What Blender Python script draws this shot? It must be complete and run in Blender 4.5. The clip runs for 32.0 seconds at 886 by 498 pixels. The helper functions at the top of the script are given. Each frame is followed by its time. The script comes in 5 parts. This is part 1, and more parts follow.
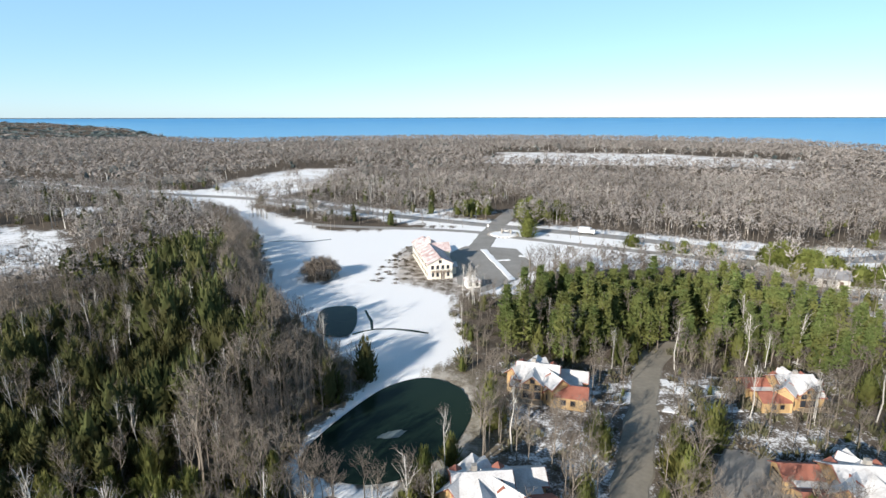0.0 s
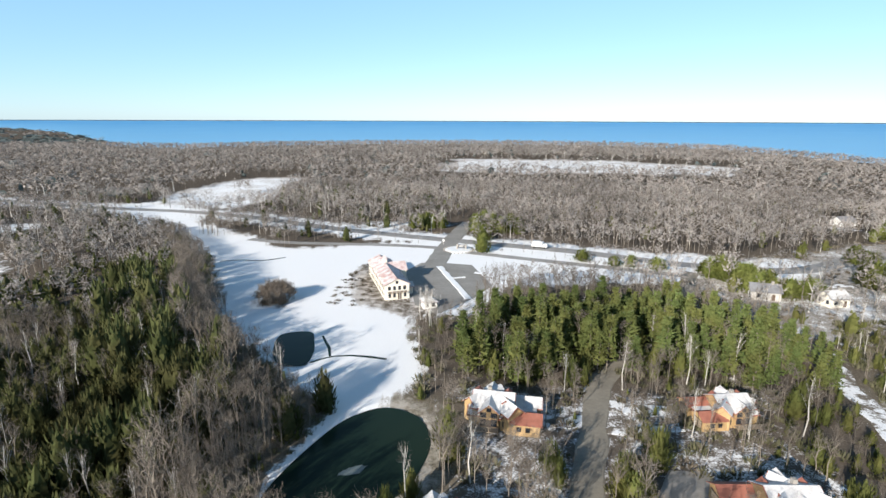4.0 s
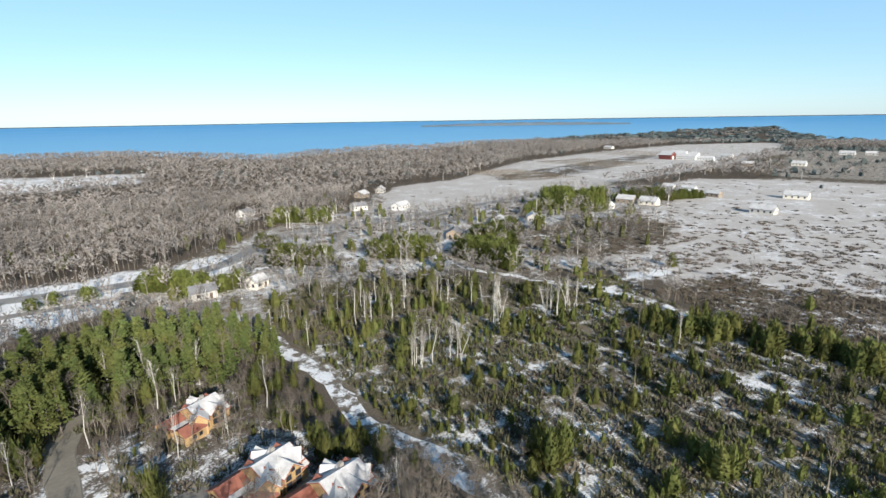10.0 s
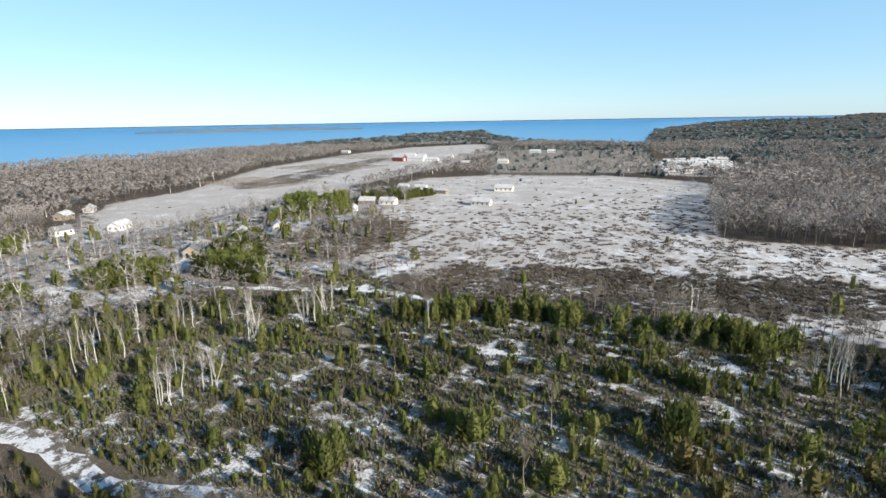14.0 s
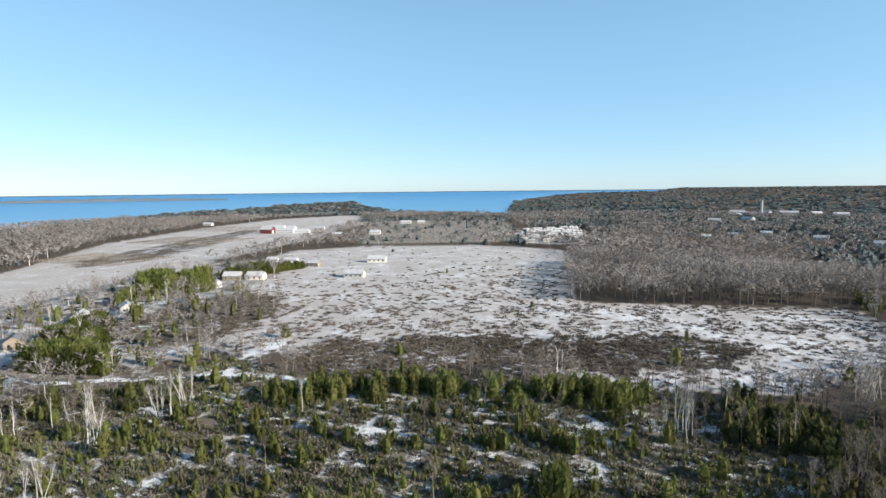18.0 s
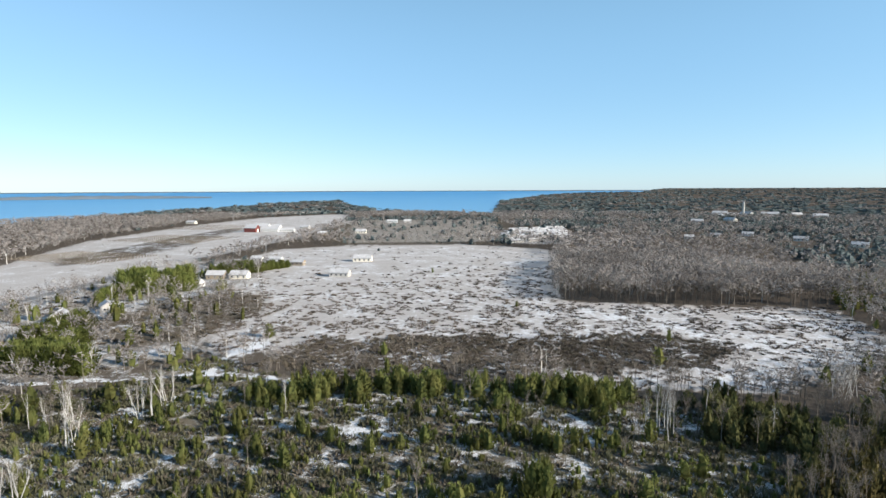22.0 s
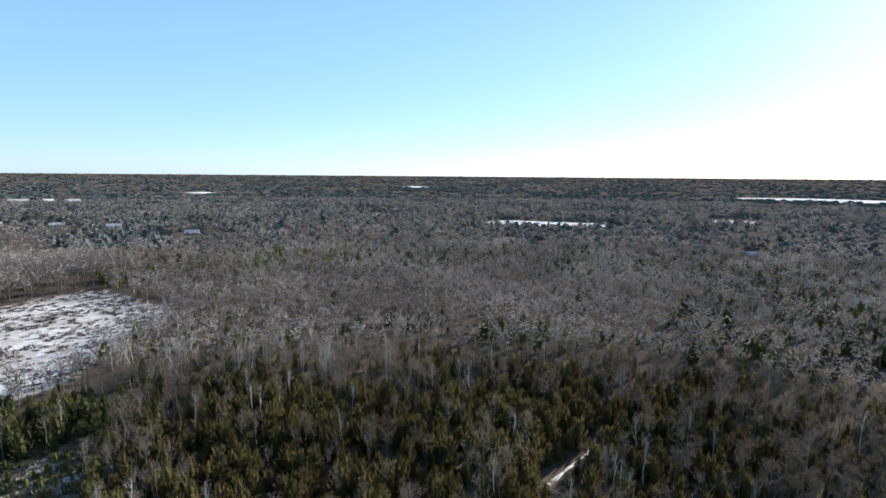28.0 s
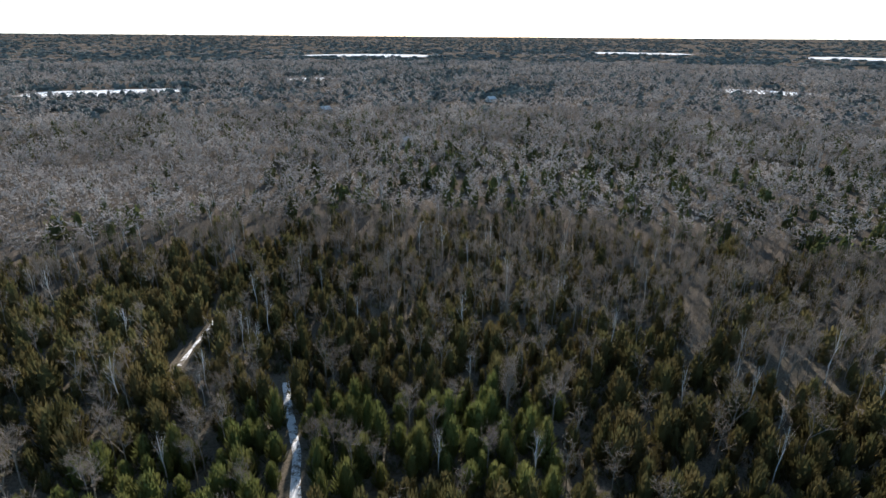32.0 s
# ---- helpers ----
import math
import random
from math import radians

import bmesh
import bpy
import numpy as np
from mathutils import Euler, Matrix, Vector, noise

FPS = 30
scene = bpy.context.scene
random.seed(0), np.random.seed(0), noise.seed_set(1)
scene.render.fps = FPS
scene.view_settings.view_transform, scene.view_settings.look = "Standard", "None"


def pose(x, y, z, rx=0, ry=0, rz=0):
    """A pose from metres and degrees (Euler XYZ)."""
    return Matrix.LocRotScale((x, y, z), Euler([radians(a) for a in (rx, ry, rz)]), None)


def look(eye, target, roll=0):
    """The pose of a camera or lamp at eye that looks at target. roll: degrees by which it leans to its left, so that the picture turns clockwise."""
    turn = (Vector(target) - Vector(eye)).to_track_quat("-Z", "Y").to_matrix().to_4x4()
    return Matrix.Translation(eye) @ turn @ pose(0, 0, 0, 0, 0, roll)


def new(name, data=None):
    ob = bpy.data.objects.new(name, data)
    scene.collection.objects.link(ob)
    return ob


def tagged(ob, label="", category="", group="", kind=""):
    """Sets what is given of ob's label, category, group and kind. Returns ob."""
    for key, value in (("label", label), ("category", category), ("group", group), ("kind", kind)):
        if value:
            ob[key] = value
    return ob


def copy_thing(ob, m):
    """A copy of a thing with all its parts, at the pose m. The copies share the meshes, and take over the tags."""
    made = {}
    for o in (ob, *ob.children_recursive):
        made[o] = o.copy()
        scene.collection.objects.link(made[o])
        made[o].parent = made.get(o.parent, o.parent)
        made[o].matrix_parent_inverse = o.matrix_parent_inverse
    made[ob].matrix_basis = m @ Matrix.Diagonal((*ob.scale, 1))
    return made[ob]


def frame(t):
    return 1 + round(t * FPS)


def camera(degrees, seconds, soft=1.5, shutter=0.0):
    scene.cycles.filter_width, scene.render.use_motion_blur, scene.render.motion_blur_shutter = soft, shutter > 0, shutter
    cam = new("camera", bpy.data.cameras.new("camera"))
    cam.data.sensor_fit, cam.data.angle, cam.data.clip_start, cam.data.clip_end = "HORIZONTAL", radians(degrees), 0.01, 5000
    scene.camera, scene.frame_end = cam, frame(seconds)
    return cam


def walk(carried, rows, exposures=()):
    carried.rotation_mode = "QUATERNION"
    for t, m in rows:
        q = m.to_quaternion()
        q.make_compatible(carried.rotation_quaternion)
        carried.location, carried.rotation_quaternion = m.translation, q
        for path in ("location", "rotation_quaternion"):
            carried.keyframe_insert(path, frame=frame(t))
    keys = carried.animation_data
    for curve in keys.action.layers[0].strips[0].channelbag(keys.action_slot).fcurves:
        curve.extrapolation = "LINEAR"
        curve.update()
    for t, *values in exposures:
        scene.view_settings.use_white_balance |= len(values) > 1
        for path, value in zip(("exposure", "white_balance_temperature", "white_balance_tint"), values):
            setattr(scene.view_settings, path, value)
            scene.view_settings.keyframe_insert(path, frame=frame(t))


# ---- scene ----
cam = camera(78.9, 32.0)
PATH = [
    (0, (2.3, 1.62, 49.75), (1.078, 11.254, 47.364), -0.07),
    (0.5, (2.23, 1.45, 50.64), (1.059, 11.09, 48.252), -0.00),
    (1, (2.17, 1.28, 51.52), (1.046, 10.926, 49.136), 0.10),
    (1.5, (2.14, 1.13, 52.35), (1.062, 10.781, 49.963), 0.13),
    (2, (2.17, 1.0, 53.13), (1.128, 10.656, 50.747), 0.17),
    (2.5, (2.2, 0.88, 53.92), (1.196, 10.542, 51.544), 0.23),
    (4.5, (2.25, 0.81, 56.42), (2.061, 10.532, 54.088), 0.24),
    (5, (2.4, 0.58, 57.13), (2.46, 10.305, 54.802), 0.26),
    (5.5, (2.55, 0.34, 57.84), (3.343, 10.036, 55.523), 0.03),
    (6, (2.34, 0.25, 58.11), (4.376, 9.766, 55.807), -0.25),
    (6.5, (2.12, 0.16, 58.38), (5.356, 9.339, 56.084), -0.46),
    (7, (1.91, 0.07, 58.66), (6.465, 8.671, 56.362), -0.80),
    (7.5, (1.66, 0.05, 58.82), (7.417, 7.893, 56.508), -1.19),
    (8, (1.42, 0.02, 58.99), (8.124, 7.066, 56.666), -1.32),
    (8.5, (1.17, -0.0, 59.16), (8.103, 6.82, 56.831), -1.19),
    (9, (0.93, -0.02, 59.33), (8.194, 6.444, 56.995), -1.03),
    (9.5, (0.84, -0.02, 59.32), (8.438, 6.044, 56.974), -0.89),
    (10, (0.75, -0.02, 59.31), (8.717, 5.547, 56.957), -0.89),
    (10.5, (0.66, -0.02, 59.3), (8.951, 5.051, 56.943), -0.94),
    (11, (0.57, -0.02, 59.3), (9.179, 4.491, 56.949), -0.91),
    (11.5, (0.49, -0.02, 59.29), (9.366, 3.95, 56.954), -0.88),
    (12, (0.4, -0.01, 59.28), (9.479, 3.473, 56.949), -0.90),
    (12.5, (0.31, -0.01, 59.27), (9.565, 2.981, 56.948), -0.92),
    (13, (0.22, -0.01, 59.27), (9.621, 2.485, 56.949), -0.89),
    (13.5, (0.15, -0.01, 59.42), (9.677, 1.937, 57.087), -0.92),
    (14, (0.07, -0.01, 59.57), (9.699, 1.342, 57.233), -0.96),
    (14.5, (-0.0, -0.01, 59.72), (9.709, 0.792, 57.462), -0.99),
    (15, (-0.08, -0.01, 59.87), (9.701, 0.383, 57.826), -1.02),
    (15.5, (-0.16, -0.0, 60.02), (9.67, 0.019, 58.181), -0.98),
    (17.5, (-0.46, 0.0, 60.63), (9.42, -1.079, 59.53), -0.76),
    (18, (-0.53, 0.0, 60.78), (9.361, -0.98, 59.681), -0.59),
    (18.5, (-0.61, 0.0, 60.93), (9.293, -0.828, 59.818), -0.45),
    (19, (-0.69, 0.0, 61.08), (9.227, -0.646, 59.966), -0.29),
    (19.5, (-0.67, -0.06, 61.04), (9.257, -0.518, 59.924), -0.23),
    (20, (-0.65, -0.13, 61.0), (9.279, -0.538, 59.883), -0.21),
    (20.5, (-0.64, -0.19, 60.96), (9.289, -0.616, 59.848), -0.17),
    (21, (-0.62, -0.26, 60.92), (9.297, -0.909, 59.813), -0.18),
    (21.5, (-0.61, -0.33, 60.88), (9.283, -1.271, 59.768), -0.18),
    (22, (-0.59, -0.39, 60.84), (9.271, -1.622, 59.727), -0.22),
    (22.5, (-0.57, -0.46, 60.8), (9.235, -2.082, 59.689), -0.17),
    (23, (-0.56, -0.52, 60.76), (9.074, -2.963, 59.656), -0.05),
    (23.5, (-0.54, -0.59, 60.72), (8.76, -4.093, 59.611), -0.14),
    (24, (-0.52, -0.65, 60.68), (8.32, -5.182, 59.529), -0.25),
    (24.5, (-0.49, -0.57, 60.61), (7.782, -6.06, 59.409), -0.26),
    (25, (-0.46, -0.49, 60.53), (7.157, -6.849, 59.283), -0.27),
    (25.5, (-0.43, -0.41, 60.46), (6.439, -7.563, 59.173), -0.15),
    (27.5, (-0.3, -0.08, 60.17), (3.015, -9.419, 58.831), 0.38),
    (28, (-0.27, 0.0, 60.09), (2.017, -9.642, 58.747), 0.45),
    (28.5, (-0.24, 0.08, 60.02), (1.016, -9.748, 58.666), 0.46),
    (29, (-0.2, 0.17, 59.94), (0.038, -9.734, 58.58), 0.44),
    (29.5, (-0.17, 0.25, 59.87), (-0.94, -9.625, 58.495), 0.52),
    (30, (-0.14, 0.33, 59.8), (-1.844, -9.405, 58.276), 0.56),
    (30.5, (-0.11, 0.41, 59.72), (-2.616, -9.051, 57.667), 0.58),
    (31, (-0.08, 0.49, 59.65), (-3.294, -8.614, 57.045), 0.51),
    (31.5, (-0.04, 0.57, 59.58), (-3.923, -8.091, 56.433), 0.47),
    (32, (-0.01, 0.66, 59.5), (-4.496, -7.487, 55.826), 0.44),
]
EXPOSURES = [(0, 0.66, 6500, 10), (5, 0.64, 6500, 10), (7.5, 0.51, 6500, 9), (10, 0.52, 6500, 9), (12.5, 0.57, 6500, 10), (15, 0.58, 6500, 10), (20, 0.55, 6500, 10), (25, 0.62, 6400, 11), (28, 0.68, 6350, 13), (30, 0.45, 6350, 12), (31, 0.5, 6350, 12), (32, 0.95, 6350, 12)]
walk(cam, [(t, look(eye, target, roll)) for t, eye, target, roll in PATH], EXPOSURES)

# ---------------------------------------------------------------- light
SUN_HEADING, SUN_HEIGHT = radians(212.0), radians(20.5)
world = bpy.data.worlds.new("winter_sky")
scene.world = world
world.use_nodes = True
wn = world.node_tree
sky = wn.nodes.new("ShaderNodeTexSky")
sky.sky_type = "NISHITA"
sky.sun_disc = False
sky.sun_elevation = SUN_HEIGHT
sky.sun_rotation = SUN_HEADING
sky.altitude = 1500
sky.air_density, sky.dust_density, sky.ozone_density = 1.0, 0.7, 2.0
wn.nodes["Background"].inputs[1].default_value = 0.12
# a clear winter sky: the sun's scattered light over a pale blue ground tone
thin = wn.nodes.new("ShaderNodeVectorMath")
thin.operation = "MULTIPLY_ADD"
thin.inputs[1].default_value = (0.50, 0.48, 0.46)
up = wn.nodes.new("ShaderNodeTexCoord")
split = wn.nodes.new("ShaderNodeSeparateXYZ")
fade = wn.nodes.new("ShaderNodeMapRange")
fade.interpolation_type = "SMOOTHSTEP"
fade.inputs["From Min"].default_value, fade.inputs["From Max"].default_value = 0.2, 0.8
fade.inputs["To Min"].default_value, fade.inputs["To Max"].default_value = 1.0, 0.12
tone = wn.nodes.new("ShaderNodeVectorMath")
tone.operation = "SCALE"
tone.inputs[0].default_value = (1.0, 2.15, 3.2)
wn.links.new(up.outputs["Generated"], split.inputs[0])
wn.links.new(split.outputs[2], fade.inputs["Value"])
wn.links.new(fade.outputs[0], tone.inputs["Scale"])
wn.links.new(tone.outputs[0], thin.inputs[2])
wn.links.new(sky.outputs[0], thin.inputs[0])
wn.links.new(thin.outputs[0], wn.nodes["Background"].inputs[0])
sun_data = bpy.data.lights.new("sun", "SUN")
sun_data.energy, sun_data.angle, sun_data.color = 5.0, radians(0.53), (1.0, 0.93, 0.83)
sun = new("sun", sun_data)
sun_way = Vector((math.sin(SUN_HEADING) * math.cos(SUN_HEIGHT), math.cos(SUN_HEADING) * math.cos(SUN_HEIGHT), math.sin(SUN_HEIGHT)))
sun.matrix_world = look(sun_way * 300, (0, 0, 0))

# ---------------------------------------------------------------- materials
def material(name):
    m = bpy.data.materials.new(name)
    m.use_nodes = True
    nt = m.node_tree
    return m, nt, nt.nodes["Principled BSDF"]


def add(nt, kind, **inputs):
    n = nt.nodes.new(kind)
    for k, v in inputs.items():
        n.inputs[k.replace("_", " ")].default_value = v
    return n


def noise_at(nt, scale, detail=4.0, rough=0.6):
    """Noise over real metres: scale is waves a metre."""
    geo = nt.nodes.new("ShaderNodeNewGeometry")
    n = add(nt, "ShaderNodeTexNoise", Scale=scale, Detail=detail, Roughness=rough)
    nt.links.new(geo.outputs["Position"], n.inputs["Vector"])
    return n.outputs["Fac"]


def mapped(nt, value, a, b, c=0.0, d=1.0):
    n = add(nt, "ShaderNodeMapRange")
    n.inputs["From Min"].default_value, n.inputs["From Max"].default_value = a, b
    n.inputs["To Min"].default_value, n.inputs["To Max"].default_value = c, d
    nt.links.new(value, n.inputs["Value"])
    return n.outputs["Result"]


def math_node(nt, op, a, b):
    n = nt.nodes.new("ShaderNodeMath")
    n.operation = op
    for i, v in enumerate((a, b)):
        if isinstance(v, (int, float)):
            n.inputs[i].default_value = v
        else:
            nt.links.new(v, n.inputs[i])
    return n.outputs[0]


def mixed(nt, fac, a, b):
    n = nt.nodes.new("ShaderNodeMix")
    n.data_type = "RGBA"
    if isinstance(fac, (int, float)):
        n.inputs[0].default_value = fac
    else:
        nt.links.new(fac, n.inputs[0])
    for i, v in ((6, a), (7, b)):
        if isinstance(v, tuple):
            n.inputs[i].default_value = (*v, 1.0)
        else:
            nt.links.new(v, n.inputs[i])
    return n.outputs[2]


def bumped(nt, bsdf, height, strength=0.4, distance=0.05):
    b = add(nt, "ShaderNodeBump", Strength=strength, Distance=distance)
    nt.links.new(height, b.inputs["Height"])
    nt.links.new(b.outputs[0], bsdf.inputs["Normal"])


def simple(name, dark, light, scale=1.5, rough=0.8, metal=0.0, bump=0.2, fine=9.0):
    """A surface that varies between two colours at two scales."""
    m, nt, b = material(name)
    big, small = noise_at(nt, scale), noise_at(nt, scale * fine, 5.0)
    both = math_node(nt, "ADD", math_node(nt, "MULTIPLY", big, 0.55), math_node(nt, "MULTIPLY", small, 0.45))
    nt.links.new(mixed(nt, mapped(nt, both, 0.32, 0.68), dark, light), b.inputs["Base Color"])
    b.inputs["Roughness"].default_value, b.inputs["Metallic"].default_value = rough, metal
    bumped(nt, b, small, bump)
    return m


def leafy(name, dark, light, other, rough=0.75, patch=0.05, through_light=0.0):
    """Bark, twigs or needles: each small piece has its own shade, and whole trees differ."""
    m, nt, b = material(name)
    geo = nt.nodes.new("ShaderNodeNewGeometry")
    info = nt.nodes.new("ShaderNodeObjectInfo")
    c = mixed(nt, geo.outputs["Random Per Island"], dark, light)
    tree = mapped(nt, noise_at(nt, patch * 3.0, 2.0), 0.42, 0.62)
    c = mixed(nt, math_node(nt, "MULTIPLY", tree, 0.55), c, other)
    wide = mapped(nt, noise_at(nt, patch * 0.35, 3.0), 0.38, 0.64, 0.62, 1.15)
    shade = nt.nodes.new("ShaderNodeVectorMath")
    shade.operation = "SCALE"
    nt.links.new(c, shade.inputs[0])
    nt.links.new(wide, shade.inputs["Scale"])
    c = shade.outputs[0]
    c = mixed(nt, math_node(nt, "MULTIPLY", info.outputs["Random"], 0.3), c, other)
    nt.links.new(c, b.inputs["Base Color"])
    b.inputs["Roughness"].default_value = rough
    b.inputs["Specular IOR Level"].default_value = 0.0
    if through_light:
        t = nt.nodes.new("ShaderNodeBsdfTranslucent")
        nt.links.new(c, t.inputs["Color"])
        mix = add(nt, "ShaderNodeMixShader", Fac=through_light)
        nt.links.new(b.outputs[0], mix.inputs[1])
        nt.links.new(t.outputs[0], mix.inputs[2])
        nt.links.new(mix.outputs[0], nt.nodes["Material Output"].inputs["Surface"])
    return m


M_BARK = leafy("bark", (0.17, 0.145, 0.12), (0.30, 0.265, 0.23), (0.22, 0.19, 0.16))
M_BIRCH = leafy("birch_bark", (0.45, 0.43, 0.40), (0.74, 0.72, 0.68), (0.5, 0.47, 0.43))
M_TWIG = leafy("twigs", (0.185, 0.158, 0.134), (0.25, 0.218, 0.186), (0.215, 0.178, 0.148), through_light=0.3)
# Paler, more even twigs for the bare trees beyond 170 m.
M_CANOPY = leafy("pale_far_twigs", (0.362, 0.33, 0.306), (0.40, 0.367, 0.34), (0.38, 0.336, 0.306), through_light=0.22)
M_CEDAR = leafy("cedar_needles", (0.108, 0.132, 0.044), (0.185, 0.212, 0.070), (0.19, 0.172, 0.062), through_light=0.35)
# Brown-olive tint that backlight gives the south cedars, put into the needles.
M_BACKLIT_CEDAR = leafy("backlit_cedar_needles", (0.105, 0.098, 0.042), (0.165, 0.15, 0.062), (0.17, 0.122, 0.058), through_light=0.3)
M_FIR = leafy("dark_fir_needles", (0.074, 0.090, 0.037), (0.132, 0.150, 0.060), (0.13, 0.115, 0.055), through_light=0.3)
# Distance haze is put into this needle colour: bluer than the near conifers.
M_HAZED_CONIFER = leafy("hazed_far_conifers", (0.105, 0.138, 0.136), (0.165, 0.196, 0.196), (0.14, 0.162, 0.158), through_light=0.3)
M_PINE = leafy("pine_needles", (0.115, 0.165, 0.058), (0.205, 0.262, 0.095), (0.24, 0.232, 0.08), through_light=0.42)
M_SHRUB = leafy("heath_shrub", (0.09, 0.074, 0.058), (0.21, 0.178, 0.145), (0.145, 0.128, 0.092))
M_TUFT = leafy("pasture_heath", (0.115, 0.092, 0.075), (0.24, 0.20, 0.165), (0.165, 0.135, 0.11), through_light=0.1)
M_SNOW = simple("snow", (0.79, 0.795, 0.81), (0.90, 0.90, 0.905), 0.3, 0.6, bump=0.3)
M_TRODDEN, tt, tb = material("trodden_snow")
t_wide, t_fine = noise_at(tt, 0.28, 5.0, 0.65), noise_at(tt, 2.5, 4.0)
t_mud = mixed(tt, mapped(tt, t_fine, 0.3, 0.7), (0.10, 0.08, 0.06), (0.20, 0.17, 0.135))
t_white = mixed(tt, mapped(tt, t_fine, 0.3, 0.7), (0.72, 0.73, 0.75), (0.87, 0.87, 0.88))
tt.links.new(mixed(tt, mapped(tt, math_node(tt, "ADD", t_wide, math_node(tt, "MULTIPLY", t_fine, 0.25)), 0.565, 0.655), t_mud, t_white), tb.inputs["Base Color"])
tb.inputs["Roughness"].default_value = 0.85
bumped(tt, tb, t_fine, 0.5)
M_ROAD = simple("salted_asphalt", (0.20, 0.19, 0.18), (0.36, 0.35, 0.34), 0.12, 0.9)
M_BRUSH = leafy("scrub_stems", (0.12, 0.112, 0.07), (0.25, 0.232, 0.158), (0.165, 0.17, 0.093), through_light=0.3)
M_ASPHALT = simple("asphalt", (0.195, 0.184, 0.17), (0.31, 0.297, 0.277), 0.12, 0.9)
M_GRAVEL = simple("gravel_drive", (0.17, 0.152, 0.125), (0.27, 0.247, 0.205), 0.15, 0.95)

# ground: leaf litter, dry grass, heath and patchy snow, as the land lies
M_GROUND, nt, gb = material("winter_ground")
at_snow, at_dry, at_green = (nt.nodes.new("ShaderNodeAttribute") for _ in range(3))
at_snow.attribute_name, at_dry.attribute_name, at_green.attribute_name = "snow_cover", "dry_grass", "moss"
n1, n2, n3 = noise_at(nt, 0.05, 6.0), noise_at(nt, 0.35, 6.0, 0.65), noise_at(nt, 2.2, 5.0, 0.7)
litter = mixed(nt, mapped(nt, n3, 0.35, 0.65), (0.085, 0.07, 0.057), (0.165, 0.138, 0.112))
dry = mixed(nt, mapped(nt, n2, 0.3, 0.7), (0.43, 0.39, 0.36), (0.60, 0.565, 0.535))
mossy = mixed(nt, mapped(nt, n3, 0.4, 0.6), mixed(nt, mapped(nt, n1, 0.4, 0.6), (0.13, 0.12, 0.075), (0.165, 0.138, 0.10)), (0.32, 0.285, 0.205))
soil = mixed(nt, mapped(nt, math_node(nt, "ADD", at_dry.outputs["Fac"], math_node(nt, "MULTIPLY", math_node(nt, "SUBTRACT", n2, 0.5), 1.1)), 0.36, 0.6), litter, dry)
soil = mixed(nt, at_green.outputs["Fac"], soil, mossy)
cover = math_node(nt, "ADD", math_node(nt, "MULTIPLY", n1, 0.30), math_node(nt, "ADD", math_node(nt, "MULTIPLY", n2, 0.34), math_node(nt, "MULTIPLY", n3, 0.36)))
level = mapped(nt, at_snow.outputs["Fac"], 0.0, 1.0, 0.30, 0.70)
edge = math_node(nt, "SUBTRACT", level, cover)
snowy = mapped(nt, edge, -0.02, 0.05)
white = mixed(nt, mapped(nt, n3, 0.3, 0.7), (0.81, 0.815, 0.83), (0.90, 0.90, 0.905))
nt.links.new(mixed(nt, snowy, soil, white), gb.inputs["Base Color"])
gb.inputs["Roughness"].default_value = 0.85
gb.inputs["Specular IOR Level"].default_value = 0.0
bumped(nt, gb, math_node(nt, "ADD", n3, math_node(nt, "MULTIPLY", snowy, 0.3)), 0.5, 0.2)


def water(name, deep, shallow, rough, wave, strength, gloss=0.5):
    m, t, b = material(name)
    t.links.new(mixed(t, mapped(t, noise_at(t, 0.02), 0.35, 0.65), deep, shallow), b.inputs["Base Color"])
    b.inputs["Roughness"].default_value = rough
    b.inputs["IOR"].default_value = 1.33
    b.inputs["Specular IOR Level"].default_value = gloss
    bumped(t, b, noise_at(t, wave, 3.0), strength, 0.1)
    return m


M_LAKE, lk, lb = material("lake_water")
at_depth = lk.nodes.new("ShaderNodeAttribute")
at_depth.attribute_name = "depth"
lake_tone = mixed(lk, mapped(lk, at_depth.outputs["Fac"], 0.0, 0.75), (0.20, 0.47, 0.72), (0.075, 0.31, 0.60))
lk.links.new(mixed(lk, mapped(lk, noise_at(lk, 0.004, 4.0), 0.45, 0.75, 0.0, 0.5), lake_tone, (0.17, 0.44, 0.70)), lb.inputs["Base Color"])
lb.inputs["Roughness"].default_value, lb.inputs["IOR"].default_value, lb.inputs["Specular IOR Level"].default_value = 0.45, 1.33, 0.22
bumped(lk, lb, noise_at(lk, 0.05, 3.0), 0.2, 0.1)
M_POND = water("pond_water", (0.009, 0.021, 0.017), (0.017, 0.031, 0.021), 0.12, 0.4, 0.05, 0.10)

# ---------------------------------------------------------------- the plan
rng = np.random.default_rng(7)
FAIRWAY = [(-227, 329), (-211, 360), (-171, 315), (-130, 275), (-95, 247), (-82, 229), (-62, 231), (-37, 241), (-10, 240), (86, 200),
           (80, 187), (14, 178), (4, 150), (-13, 147), (-11, 127), (-8, 115), (-9, 100), (-1, 96), (1, 86), (-3, 77), (-8, 65),
           (-16, 60), (-27, 63), (-30, 69), (-27, 82), (-22.5, 95), (-36, 110), (-54, 125), (-71, 154), (-88, 187), (-98, 207), (-134, 254), (-183, 290)]
POND = [(-13, 97), (-6.5, 94), (-3.5, 87), (-4, 80), (-6.3, 73.6), (-10, 68), (-13.5, 65.5), (-17.5, 64.5), (-22, 65), (-27, 67), (-28, 71), (-26, 79), (-22, 89), (-18.5, 94)]
DARK_POND = [(-46, 133), (-39, 135), (-36, 128), (-34.4, 121), (-35, 115), (-41.7, 115.9), (-45.5, 125)]
